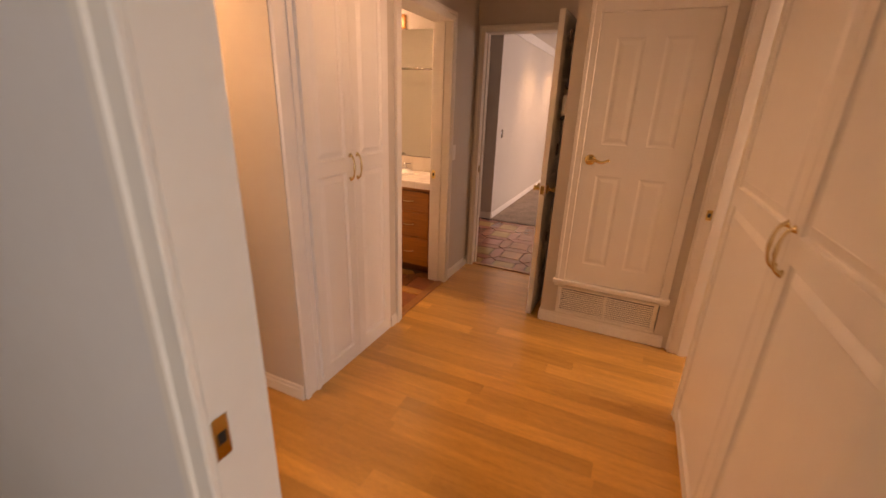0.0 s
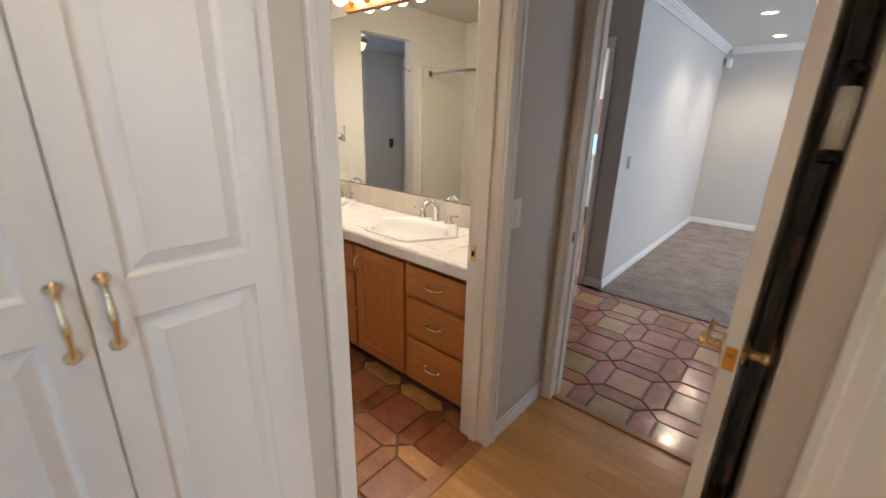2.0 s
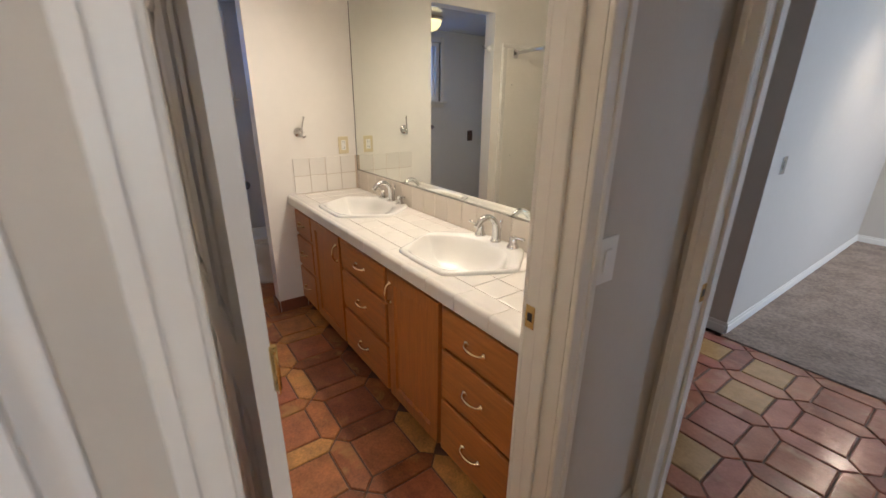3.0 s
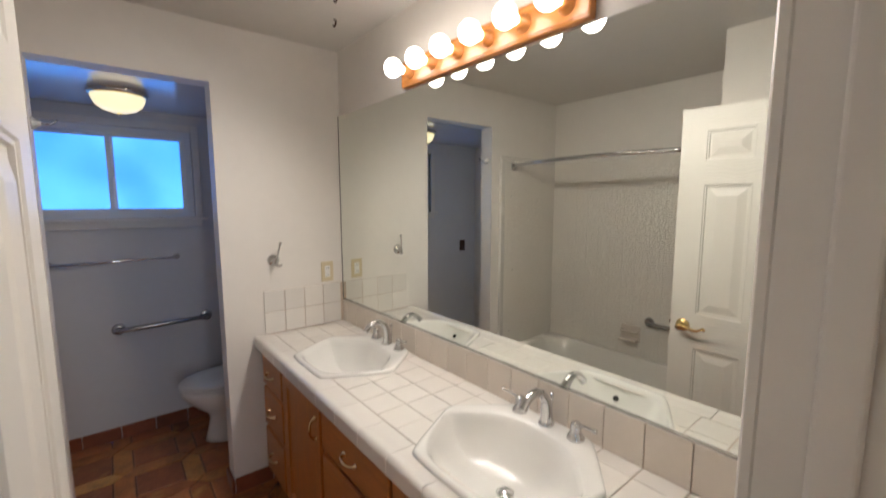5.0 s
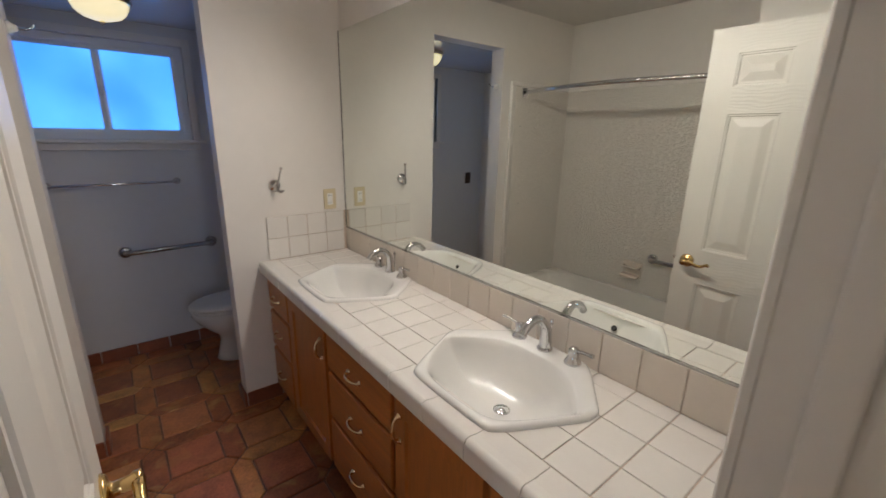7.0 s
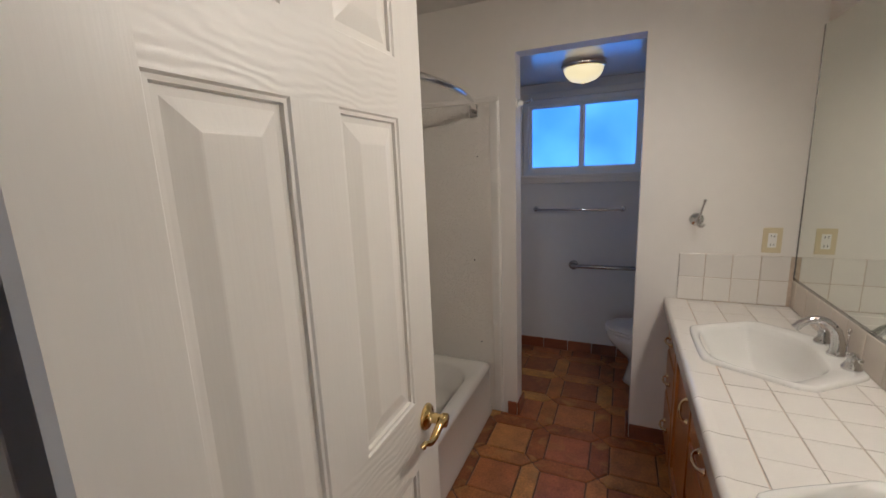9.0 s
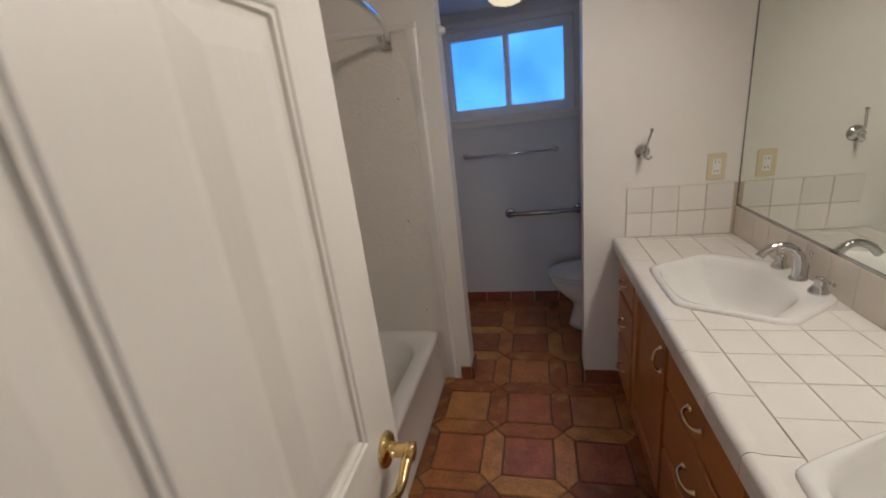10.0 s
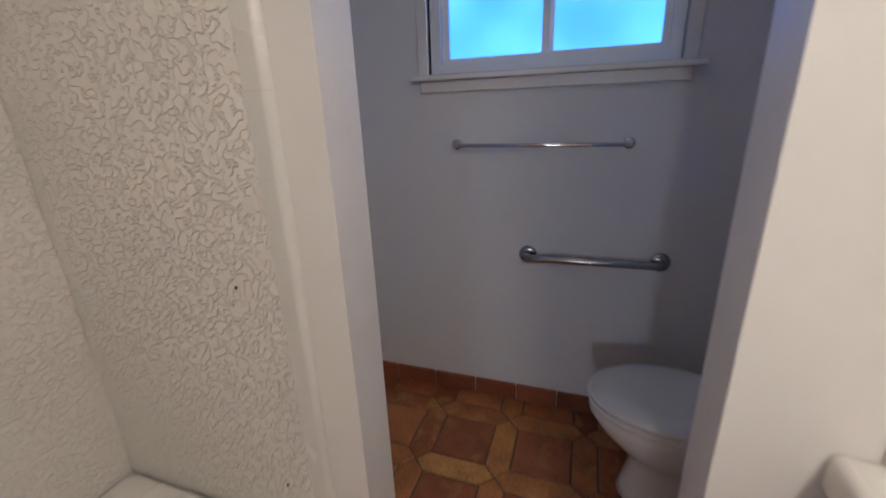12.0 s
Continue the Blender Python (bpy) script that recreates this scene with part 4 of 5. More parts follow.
def oak_front(name, x0, x1, z0, z1, kind):
    w, h = x1 - x0, z1 - z0
    bm = leaf(w, h, 0.018, [(0.055, w - 0.055, 0.055, h - 0.055)] if kind == "door" else [], FLAT, False)
    if kind != "door":
        bm.free()
        bm = bx(bmesh.new(), 0, w, 0, 0.018, 0, h, 0.007, 3)
    ob = part(name, bm, OAKV if kind == "door" else OAKH, vanity, "oak panelled door" if kind == "door" else "oak slab drawer front", True)
    ob.matrix_parent_inverse = place_of(vanity).inverted()
    ob.location = (x0, VF - 0.018, z0)
    return ob


ZD = [(0.098, 0.343), (0.364, 0.576), (0.597, 0.758)]
for i, (a, b) in enumerate(BAYS):
    if i in (0, 2, 4):
        for z0, z1 in ZD:
            d = oak_front("drawer", a, b, z0, z1, "drawer")
            bow_pull(d, (b - a) / 2, 0.0, (z1 - z0) / 2, -1, 0.092, PULL, False)
    else:
        d = oak_front("cupboard_door", a, b, ZD[0][0], ZD[2][1], "door")
        bow_pull(d, (0.03 if i == 3 else b - a - 0.03), 0.0, 0.56, -1, 0.092, PULL, True)

# counter: substrate, tiles, rounded front caps
counter = thing("vanity_counter", (-2.11, 3.5, VZ1), "white tiled vanity counter with tan grout", "counter")
SINKS = [(-2.625, 3.555), (-1.652, 3.555)]
SW, SD = 0.288, 0.232
HALF = [(0.165, -0.232), (0.288, 0.010), (0.288, 0.050), (0.145, 0.232)]   # half outline from the front edge to the back


def octagon(cx, cy, sx, sy, c, smooth=3):
    """The basin's eight-cornered outline scaled to sx, sy, with its corners rounded off by c."""
    half = [(cx + u * sx / SW, cy + v * sy / SD) for u, v in HALF]
    p = half + [(2 * cx - x, y) for x, y in half[::-1]]
    for s in range(smooth):
        w = c if s == 0 else 0.25
        q = []
        for a, b in zip(p, p[1:] + p[:1]):
            q += [(a[0] + (b[0] - a[0]) * w, a[1] + (b[1] - a[1]) * w), (b[0] + (a[0] - b[0]) * w, b[1] + (a[1] - b[1]) * w)]
        p = q
    return p


def outside(cx, cy, x, y, inset):
    """True where the point lies outside the basin's outline drawn in by inset."""
    u, v = abs(x - cx) * SW / (SW - inset), (y - cy) * SD / (SD - inset)
    if v < HALF[0][1] or v > HALF[-1][1]:
        return True
    for (u0, v0), (u1, v1) in zip(HALF, HALF[1:]):
        if v0 <= v <= v1:
            return u > u0 + (u1 - u0) * (v - v0) / (v1 - v0)
    return True


def cell_slab(x0, x1, y0, y1, z0, z1, step, keep, whole=False):
    """A slab of square cells with holes where keep() is false; whole keeps only its largest connected piece."""
    nx, ny = round((x1 - x0) / step), round((y1 - y0) / step)
    dx, dy = (x1 - x0) / nx, (y1 - y0) / ny
    on = {(i, j) for i in range(nx) for j in range(ny) if keep(x0 + (i + 0.5) * dx, y0 + (j + 0.5) * dy)}
    if whole:
        groups, rest = [], set(on)
        while rest:
            todo, seen = [rest.pop()], set()
            while todo:
                i, j = todo.pop()
                seen.add((i, j))
                near = {(i + 1, j), (i - 1, j), (i, j + 1), (i, j - 1)} & rest
                rest -= near
                todo += near
            groups.append(seen)
        on = max(groups, key=len)
    bm, made = bmesh.new(), {}

    def v(i, j, z):
        if (i, j, z) not in made:
            made[i, j, z] = bm.verts.new((x0 + i * dx, y0 + j * dy, z))
        return made[i, j, z]
    for i, j in on:
        for z in (z0, z1):
            bm.faces.new((v(i, j, z), v(i + 1, j, z), v(i + 1, j + 1, z), v(i, j + 1, z)))
        for di, dj, a, b in ((0, -1, (i, j), (i + 1, j)), (0, 1, (i, j + 1), (i + 1, j + 1)), (-1, 0, (i, j), (i, j + 1)), (1, 0, (i + 1, j), (i + 1, j + 1))):
            if (i + di, j + dj) not in on:
                bm.faces.new((v(*a, z0), v(*b, z0), v(*b, z1), v(*a, z1)))
    return bm


bm = cell_slab(BX0 + 0.002, -1.012, CE + 0.012, 3.796, VZ1, CT - 0.004, 0.012, lambda x, y: all(outside(cx, cy, x, y, 0.022) for cx, cy in SINKS))
part("substrate", bm, PALE_GROUT, counter, "tan grout bed")
tile_meshes = {}
TP, CAP = 0.1192, 0.172   # pitch of the field tiles and of the edge caps


def flat_tile(parent, x0, x1, y0, y1, z, material):
    key = (round(x1 - x0, 3), round(y1 - y0, 3), material.name)
    if key not in tile_meshes:
        tile_meshes[key] = mesh_of("tile", bx(bmesh.new(), 0, x1 - x0, 0, y1 - y0, -0.006, 0, 0.0022, 2), material)
    ob = new("tile", tile_meshes[key])
    ob.parent = parent
    ob.matrix_parent_inverse = place_of(parent).inverted()
    ob.location = (x0, y0, z)


ys = [CE + 0.102]
while ys[-1] + TP < 3.79:
    ys.append(ys[-1] + TP)
ys.append(3.79)
x = -1.014
while x > BX0 + 0.01:
    a = max(x - TP if x < -1.02 else -1.120, BX0 + 0.003)
    for y0, y1 in zip(ys, ys[1:]):
        if y1 - y0 < 0.01:
            continue
        keep = [all(outside(cx, cy, a + (x - a) * (i + 0.5) / 18, y0 + (y1 - y0) * (j + 0.5) / 18, 0.016) for cx, cy in SINKS) for i in range(18) for j in range(18)]
        if all(keep):
            flat_tile(counter, a + 0.0015, x - 0.0015, y0 + 0.0015, y1 - 0.0015, CT, WHITE_TILE)
        elif sum(keep) > 16:
            part("tile", cell_slab(a + 0.0015, x - 0.0015, y0 + 0.0015, y1 - 0.0015, CT - 0.006, CT, 0.006, lambda p, q: all(outside(cx, cy, p, q, 0.016) for cx, cy in SINKS), True), WHITE_TILE, counter)
    x = a
x = -1.014
while x > BX0 + 0.01:
    a = max(x - CAP if x < -1.02 else -1.162, BX0 + 0.003)
    # rounded cap at the front edge
    key = ("cap", round(x - a, 3))
    if key not in tile_meshes:
        bm = bmesh.new()
        prof = [(0.099, -0.006), (0.099, 0.0), (0.040, 0.0012)] + [(0.017 - 0.017 * math.sin(q), -0.012 + 0.017 * math.cos(q)) for q in [math.pi / 2 * i / 6 for i in range(7)]] + [(0.0, -0.055), (0.008, -0.055), (0.010, -0.014)]
        r0 = [bm.verts.new((0.0012, y, z)) for y, z in prof]
        r1 = [bm.verts.new((x - a - 0.0012, y, z)) for y, z in prof]
        bm.faces.new(r0), bm.faces.new(r1[::-1])
        for k in range(len(prof)):
            q = (k + 1) % len(prof)
            bm.faces.new((r0[k], r1[k], r1[q], r0[q]))
        tile_meshes[key] = mesh_of("edge_tile", bm, WHITE_TILE)
    ob = new("edge_tile", tile_meshes[key])
    ob.parent = counter
    ob.matrix_parent_inverse = place_of(counter).inverted()
    ob.location = (a, CE, CT)
    x = a
# splashback along the mirror and on the end wall
splash = thing("splashback", (-2.11, 3.79, CT), "single row of cream tiles below the mirror", "splashback")
part("grout", boxes((BX0 + 0.002, -1.012, 3.789, 3.797, CT - 0.002, 0.984)), PALE_GROUT, splash, "tan grout bed")
x = BX0 + 0.012
while x < -1.02:
    b = min(x + TP if x > BX0 + 0.02 else -1.120 - 17 * TP, -1.014)
    key = ("sp", round(b - x, 3))
    if key not in tile_meshes:
        tile_meshes[key] = mesh_of("tile", bx(bmesh.new(), 0.0015, b - x - 0.0015, 0, 0.006, 0.002, 0.131, 0.002, 2), CREAM_TILE)
    ob = new("tile", tile_meshes[key])
    ob.parent, ob.matrix_parent_inverse, ob.location = splash, place_of(splash).inverted(), (x, 3.784, CT)
    x = b
side = thing("splashback", (BX0, 3.56, CT), "two rows of white tiles on the end wall", "splashback")
part("grout", boxes((BX0 + 0.001, BX0 + 0.007, 3.325, 3.786, CT - 0.002, 1.092)), PALE_GROUT, side, "tan grout bed")
for r in range(2):
    for k in range(4):
        y0 = 3.322 + k * 0.1125
        bm = bx(bmesh.new(), BX0 + 0.005, BX0 + 0.011, y0 + 0.0015, y0 + 0.111, CT + 0.003 + r * 0.120, CT + 0.1205 + r * 0.120, 0.002, 2)
        part("tile", bm, WHITE_TILE, side)


def sink(cx, cy):
    s = thing("wash_basin", (cx, cy, CT), "white porcelain drop-in basin with cut corners", "sink", "basins in the vanity")
    bm = bmesh.new()
    rows = [(0, 0, 0, 0.0, 0.07), (0, 0, 0, 0.007, 0.07), (0.003, 0.003, 0, 0.012, 0.07), (0.009, 0.008, 0, 0.015, 0.07), (0.016, 0.014, 0, 0.0155, 0.08), (0.030, 0.050, -0.030, 0.0135, 0.16), (0.036, 0.056, -0.030, 0.007, 0.18),
            (0.045, 0.064, -0.030, -0.012, 0.20), (0.065, 0.078, -0.028, -0.048, 0.22), (0.095, 0.098, -0.025, -0.085, 0.25), (0.138, 0.126, -0.018, -0.112, 0.25), (0.195, 0.165, -0.01, -0.129, 0.25), (0.258, 0.207, 0.0, -0.136, 0.25)]
    loops = [[bm.verts.new((x, y, CT + z)) for x, y in octagon(cx, cy + o, SW - a, SD - b, c)] for a, b, o, z, c in rows]
    for a, b in zip(loops, loops[1:]):
        n = len(a)
        for k in range(n):
            bm.faces.new((a[k], a[(k + 1) % n], b[(k + 1) % n], b[k])).smooth = True
    bm.faces.new(loops[-1])
    part("bowl", bm, PORCELAIN, s)
    dy = cy
    part("drain", lathe([(0.0, 0.0), (0.024, 0.0), (0.027, 0.003), (0.021, 0.005), (0.018, 0.002), (0.016, 0.006), (0.0, 0.010)], pose(cx, dy, CT - 0.1355)), CHROME, s, "chrome pop-up drain")
    # overflow is a black disc coloured as a shaded hole
    part("overflow", lathe([(0.0, 0.0), (0.011, 0.0), (0.012, 0.003), (0.0, 0.003)], pose(cx, cy - SD + 0.0585, CT - 0.045, -58, 0, 0)), BLACK, s, "black disc for the shade in the overflow hole")
    # widespread tap
    f = thing("basin_tap", (cx, cy + 0.17, CT + 0.012), "chrome two-handle widespread basin tap", "tap", "basin taps")
    fy, z = cy + 0.192, CT + 0.0145
    part("spout", tube(spline([(cx, fy, z), (cx, fy, z + 0.05), (cx, fy - 0.012, z + 0.092), (cx, fy - 0.050, z + 0.122), (cx, fy - 0.094, z + 0.112), (cx, fy - 0.122, z + 0.084)], 6), 0.012, 14,
                       radii=[0.022 - 0.0085 * min(1, i / 16) for i in range(31)]), CHROME, f, "curved chrome spout")
    part("collar", lathe([(0.0, 0), (0.026, 0), (0.026, 0.006), (0.020, 0.013), (0.017, 0.02)], pose(cx, fy, z)), CHROME, f, "chrome collar")
    part("pop_up_rod", tube([(cx, fy + 0.027, z), (cx, fy + 0.027, z + 0.085)], 0.0028, 8), CHROME, f, "thin chrome rod")
    part("rod_knob", lathe([(0, 0), (0.006, 0.002), (0.007, 0.009), (0.004, 0.016), (0.0, 0.018)], pose(cx, fy + 0.027, z + 0.083)), CHROME, f)
    for sg in (-1, 1):
        hx = cx + sg * 0.108
        h = part("tap_handle", lathe([(0, 0), (0.027, 0), (0.027, 0.007), (0.022, 0.014), (0.015, 0.030), (0.018, 0.040), (0.013, 0.052), (0.0, 0.056)], pose(hx, fy, z)), CHROME, f, "chrome tap handle")
        part("handle_lever", tube(spline([(hx, fy, z + 0.042), (hx + sg * 0.03, fy - 0.004, z + 0.052), (hx + sg * 0.062, fy - 0.008, z + 0.056), (hx + sg * 0.072, fy - 0.009, z + 0.057)], 5), 0.005, 8,
                                  radii=[0.0085, 0.0075, 0.0065, 0.0055, 0.005, 0.005, 0.005, 0.005, 0.0052, 0.0055, 0.006, 0.0068, 0.0075, 0.008, 0.0075, 0.005]), CHROME, h, "small chrome lever")


for cx, cy in SINKS:
    sink(cx, cy)

# mirror with thin channel
mirror = thing("wall_mirror", (-2.1, 3.797, 0.985), "large frameless wall mirror above the vanity", "mirror")
part("glass", boxes((BX0 + 0.006, -1.020, 3.790, 3.797, 0.990, 2.076)), MIRROR, mirror, "silvered glass")
part("bottom_channel", boxes((BX0 + 0.006, -1.020, 3.7865, 3.7985, 0.9845, 0.992)), STEEL, mirror, "thin metal channel")
part("side_channel", boxes((BX0 + 0.001, BX0 + 0.007, 3.788, 3.798, 0.986, 2.078)), STEEL, mirror, "thin metal edge")

# bar light with six globes
bar = thing("vanity_light_bar", (-2.03, 3.79, 2.14), "orange oak light bar with six lit globe bulbs", "wall light")
part("backplate", bx(bmesh.new(), -2.495, -1.560, 3.765, 3.799, 2.085, 2.195, 0.006, 2), ORANGE_OAK, bar, "orange oak backplate")
bm = bmesh.new()
for z in (2.098, 2.180):
    bx(bm, -2.485, -1.570, 3.7615, 3.766, z - 0.002, z + 0.004, 0.001, 1)
part("bead", bm, ORANGE_OAK, bar, "moulded bead along the backplate")
for k in range(6):
    x = -2.42 + k * 0.157
    part("socket", lathe([(0.0, 0.0), (0.028, 0.0), (0.028, 0.006), (0.021, 0.012), (0.020, 0.035), (0.0, 0.036)], pose(x, 3.766, 2.140, 90, 0, 0)), ORANGE_OAK, bar, "turned oak socket cup")
    b = part("bulb", lathe([(0.0, 0.0), (0.014, 0.0), (0.016, 0.012)] + [(0.0385 * math.sin(a), 0.050 - 0.0385 * math.cos(a)) for a in [0.5 + (math.pi - 0.5) * i / 12 for i in range(13)]], pose(x, 3.726, 2.140, 90, 0, 0), 24), BULB, bar, "lit opal globe bulb")

# robe hook on the end wall and hook on the opening's edge
def robe_hook(name, at, label):
    h = thing(name, at, label, "hook", "robe hooks")
    part("rose", lathe([(0, 0), (0.027, 0), (0.027, 0.004), (0.022, 0.009), (0.010, 0.012), (0.009, 0.03), (0.011, 0.036), (0, 0.04)], pose(0, 0, 0, 90, 0, 0)), CHROME, h, "", True)
    part("upper_prong", tube(spline([(0, -0.03, 0), (0.004, -0.045, 0.02), (0.010, -0.052, 0.05), (0.016, -0.06, 0.078)], 5), 0.0045, 8), CHROME, h, "", True)
    part("upper_tip", lathe([(0, 0), (0.006, 0.002), (0.007, 0.007), (0.004, 0.012), (0, 0.013)], pose(0.016, -0.06, 0.074)), CHROME, h, "", True)
    part("lower_prong", tube(spline([(0, -0.03, 0), (0.0, -0.045, -0.018), (0.012, -0.055, -0.022), (0.020, -0.06, -0.014)], 5), 0.0055, 8), CHROME, h, "", True)
    return h


robe_hook("robe_hook", pose(BX0, 3.385, 1.262, 0, 0, 90) @ Matrix.Diagonal((1.2, 1.2, 1.2, 1)), "chrome double robe hook on the end wall")
hk = thing("robe_hook", pose(-3.27, 2.486, 1.90, 0, 0, 180), "white and chrome hook on the opening's edge", "hook", "robe hooks")
part("rose", lathe([(0, 0), (0.026, 0), (0.024, 0.008), (0.014, 0.018), (0.010, 0.03), (0, 0.032)], pose(0, 0, 0, 90, 0, 0)), WHITE_PLASTIC, hk, "white knob", True)
part("prong", tube(spline([(0, -0.025, 0), (0, -0.05, 0.0), (0, -0.07, 0.008), (0, -0.078, 0.02)], 5), 0.0045, 8), CHROME, hk, "chrome prong", True)

# ---- tub alcove ----
tub = thing("bathtub", (-2.43, 1.98, 0), "cream enamelled alcove bathtub", "bathtub")
UX0, UX1, UY0, UY1, UZ = BX0 + 0.012, -1.675, BY0 + 0.012, 2.324, 0.342


def rounded(x0, x1, y0, y1, r, n=10):
    out = []
    for cx, cy, a0 in ((x1 - r, y1 - r, 0), (x0 + r, y1 - r, 90), (x0 + r, y0 + r, 180), (x1 - r, y0 + r, 270)):
        for k in range(n + 1):
            a = radians(a0 + 90 * k / n)
            out.append((cx + r * math.cos(a), cy + r * math.sin(a)))
    return out


bm = bmesh.new()
loops = []
for x0, x1, y0, y1, r, z in ((UX0, UX1, UY0, UY1, 0.012, 0.0), (UX0, UX1, UY0, UY1, 0.012, 0.03), (UX0, UX1, UY0, UY1 - 0.012, 0.012, 0.05), (UX0, UX1, UY0, UY1 - 0.014, 0.015, UZ - 0.06), (UX0, UX1, UY0, UY1 - 0.004, 0.02, UZ - 0.03),
                             (UX0, UX1, UY0, UY1 - 0.004, 0.030, UZ - 0.020), (UX0 + 0.006, UX1 - 0.006, UY0 + 0.006, UY1 - 0.014, 0.036, UZ - 0.004), (UX0 + 0.02, UX1 - 0.02, UY0 + 0.02, UY1 - 0.030, 0.04, UZ),
                             (UX0 + 0.085, UX1 - 0.06, UY0 + 0.04, UY1 - 0.080, 0.19, UZ - 0.002), (UX0 + 0.100, UX1 - 0.075, UY0 + 0.05, UY1 - 0.093, 0.195, UZ - 0.016), (UX0 + 0.150, UX1 - 0.10, UY0 + 0.075, UY1 - 0.12, 0.19, UZ - 0.16),
                             (UX0 + 0.20, UX1 - 0.12, UY0 + 0.10, UY1 - 0.145, 0.17, UZ - 0.27), (UX0 + 0.27, UX1 - 0.16, UY0 + 0.15, UY1 - 0.19, 0.12, UZ - 0.30), (UX0 + 0.6, UX1 - 0.6, UY0 + 0.25, UY1 - 0.26, 0.05, UZ - 0.305)):
    loops.append([bm.verts.new((x, y, z)) for x, y in rounded(x0, x1, y0, y1, r)])
for a, b in zip(loops, loops[1:]):
    for k in range(len(a)):
        bm.faces.new((a[k], a[(k + 1) % len(a)], b[(k + 1) % len(a)], b[k])).smooth = True
bm.faces.new(loops[-1])
part("shell", bm, TUB_ENAMEL, tub)
part("drain", lathe([(0, 0), (0.03, 0), (0.032, 0.003), (0, 0.006)], pose(-1.92, 1.98, UZ - 0.304)), CHROME, tub, "chrome drain")

surround = thing("shower_surround", (-2.43, BY0, UZ), "cream pressed-pattern shower panels round the tub", "shower surround")
SZ = 1.945
part("back_panel", boxes((BX0 + 0.010, -1.675, BY0 + 0.001, BY0 + 0.011, UZ - 0.01, SZ - 0.03)), SURROUND, surround, "pressed-pattern back panel")
part("head_panel", boxes((BX0 + 0.001, BX0 + 0.009, BY0 + 0.001, 2.345, UZ - 0.01, SZ - 0.03)), SURROUND, surround, "pressed-pattern end panel")
part("foot_panel", boxes((-1.679, -1.671, BY0 + 0.001, 2.345, UZ - 0.01, SZ - 0.03)), SURROUND, surround, "pressed-pattern end panel")
z = 0.012
while z < SZ - 0.05:
    pr = [(BX0 + 0.001, 2.340), (BX0 + 0.012, 2.340)] + [(BX0 + 0.003 + 0.014 * math.cos(q), 2.381 + 0.014 * math.sin(q)) for q in [math.pi / 2 * i / 5 for i in range(6)]] + [(BX0 + 0.001, 2.395)]
    part("edge_tile", prism(bmesh.new(), pr, z + 0.0003, min(z + 0.152, SZ - 0.029)), TUB_ENAMEL, surround, "smooth rounded edge tile")
    z += 0.152
part("edge_trim", bx(bmesh.new(), -1.686, -1.671, 2.335, 2.40, 0.012, SZ - 0.029, 0.007, 3), WHITE_TILE, surround, "smooth rounded edge strip")
part("cap_trim", bx(bmesh.new(), BX0 + 0.001, -1.671, BY0 + 0.001, BY0 + 0.014, SZ - 0.03, SZ, 0.006, 2), WHITE_TILE, surround, "smooth cap strip")
part("cap_trim", bx(bmesh.new(), BX0 + 0.001, BX0 + 0.014, BY0 + 0.014, 2.395, SZ - 0.03, SZ, 0.006, 2), WHITE_TILE, surround, "smooth cap strip")

for y, z in ((2.262, 1.62), (2.228, 1.00), (2.262, 0.47)):
    # screw hole drawn as a black disc, its shade in the colour
    part("screw_cap", lathe([(0.0, 0.0), (0.004, 0.0), (0.003, 0.0015), (0.0, 0.002)], pose(BX0 + 0.0092, y, z, 0, 90, 0), 10), BLACK, surround, "small black disc for the shade in a screw hole")

rod = thing("shower_rod", (-2.43, 2.3, 1.84), "curved chrome shower curtain rod", "curtain rod")
part("rod", tube(arc((BX0 + 0.016, 2.25, 1.873), (-1.69, 2.25, 1.873), (0, 0.16, 0), 24), 0.014, 14), CHROME, rod)
for x, s in ((BX0 + 0.016, 1), (-1.687, -1)):
    part("flange", bx(bmesh.new(), min(x, x + s * 0.012), max(x, x + s * 0.012), 2.225, 2.275, 1.838, 1.908, 0.004, 2), CHROME, rod, "chrome end bracket")
soap = thing("soap_dish", (-2.42, BY0, 0.5), "cream ceramic soap dish with grab bar on the tub wall", "soap dish")
bm = bmesh.new()
bx(bm, -2.50, -2.345, BY0 + 0.010, BY0 + 0.024, 0.455, 0.585, 0.006, 2)
part("back", bm, CREAM_TILE, soap)
part("tray", bx(bmesh.new(), -2.495, -2.35, BY0 + 0.020, BY0 + 0.085, 0.458, 0.485, 0.009, 2), CREAM_TILE, soap, "scooped tray")
part("bar", tube(spline([(-2.485, BY0 + 0.02, 0.545), (-2.48, BY0 + 0.06, 0.543), (-2.42, BY0 + 0.066, 0.543), (-2.365, BY0 + 0.06, 0.543), (-2.36, BY0 + 0.02, 0.545)], 5), 0.009, 10), CREAM_TILE, soap, "ceramic bar")


def grab_bar(name, p0, p1, out, r, stand, material, rose, label):
    p0, p1, o = Vector(p0), Vector(p1), Vector(out)
    g = thing(name, p0, label, "rail")
    d = (p1 - p0).normalized()
    s = stand
    pts = [p0, p0 + o * s * 0.6, p0 + o * s * 0.9 + d * s * 0.12, p0 + o * s + d * s * 0.45]
    pts += [p1 + o * s - d * s * 0.45, p1 + o * s * 0.9 - d * s * 0.12, p1 + o * s * 0.6, p1]
    part("bar", tube(pts, r, 14), material, g)
    q = o.to_track_quat("Z", "Y").to_matrix().to_4x4()
    for p in (p0, p1):
        part("flange", lathe([(0, 0), (rose, 0), (rose, 0.004), (rose * 0.8, 0.010), (r, 0.012)], Matrix.Translation(p) @ q), material, g, "round wall flange")
    return g


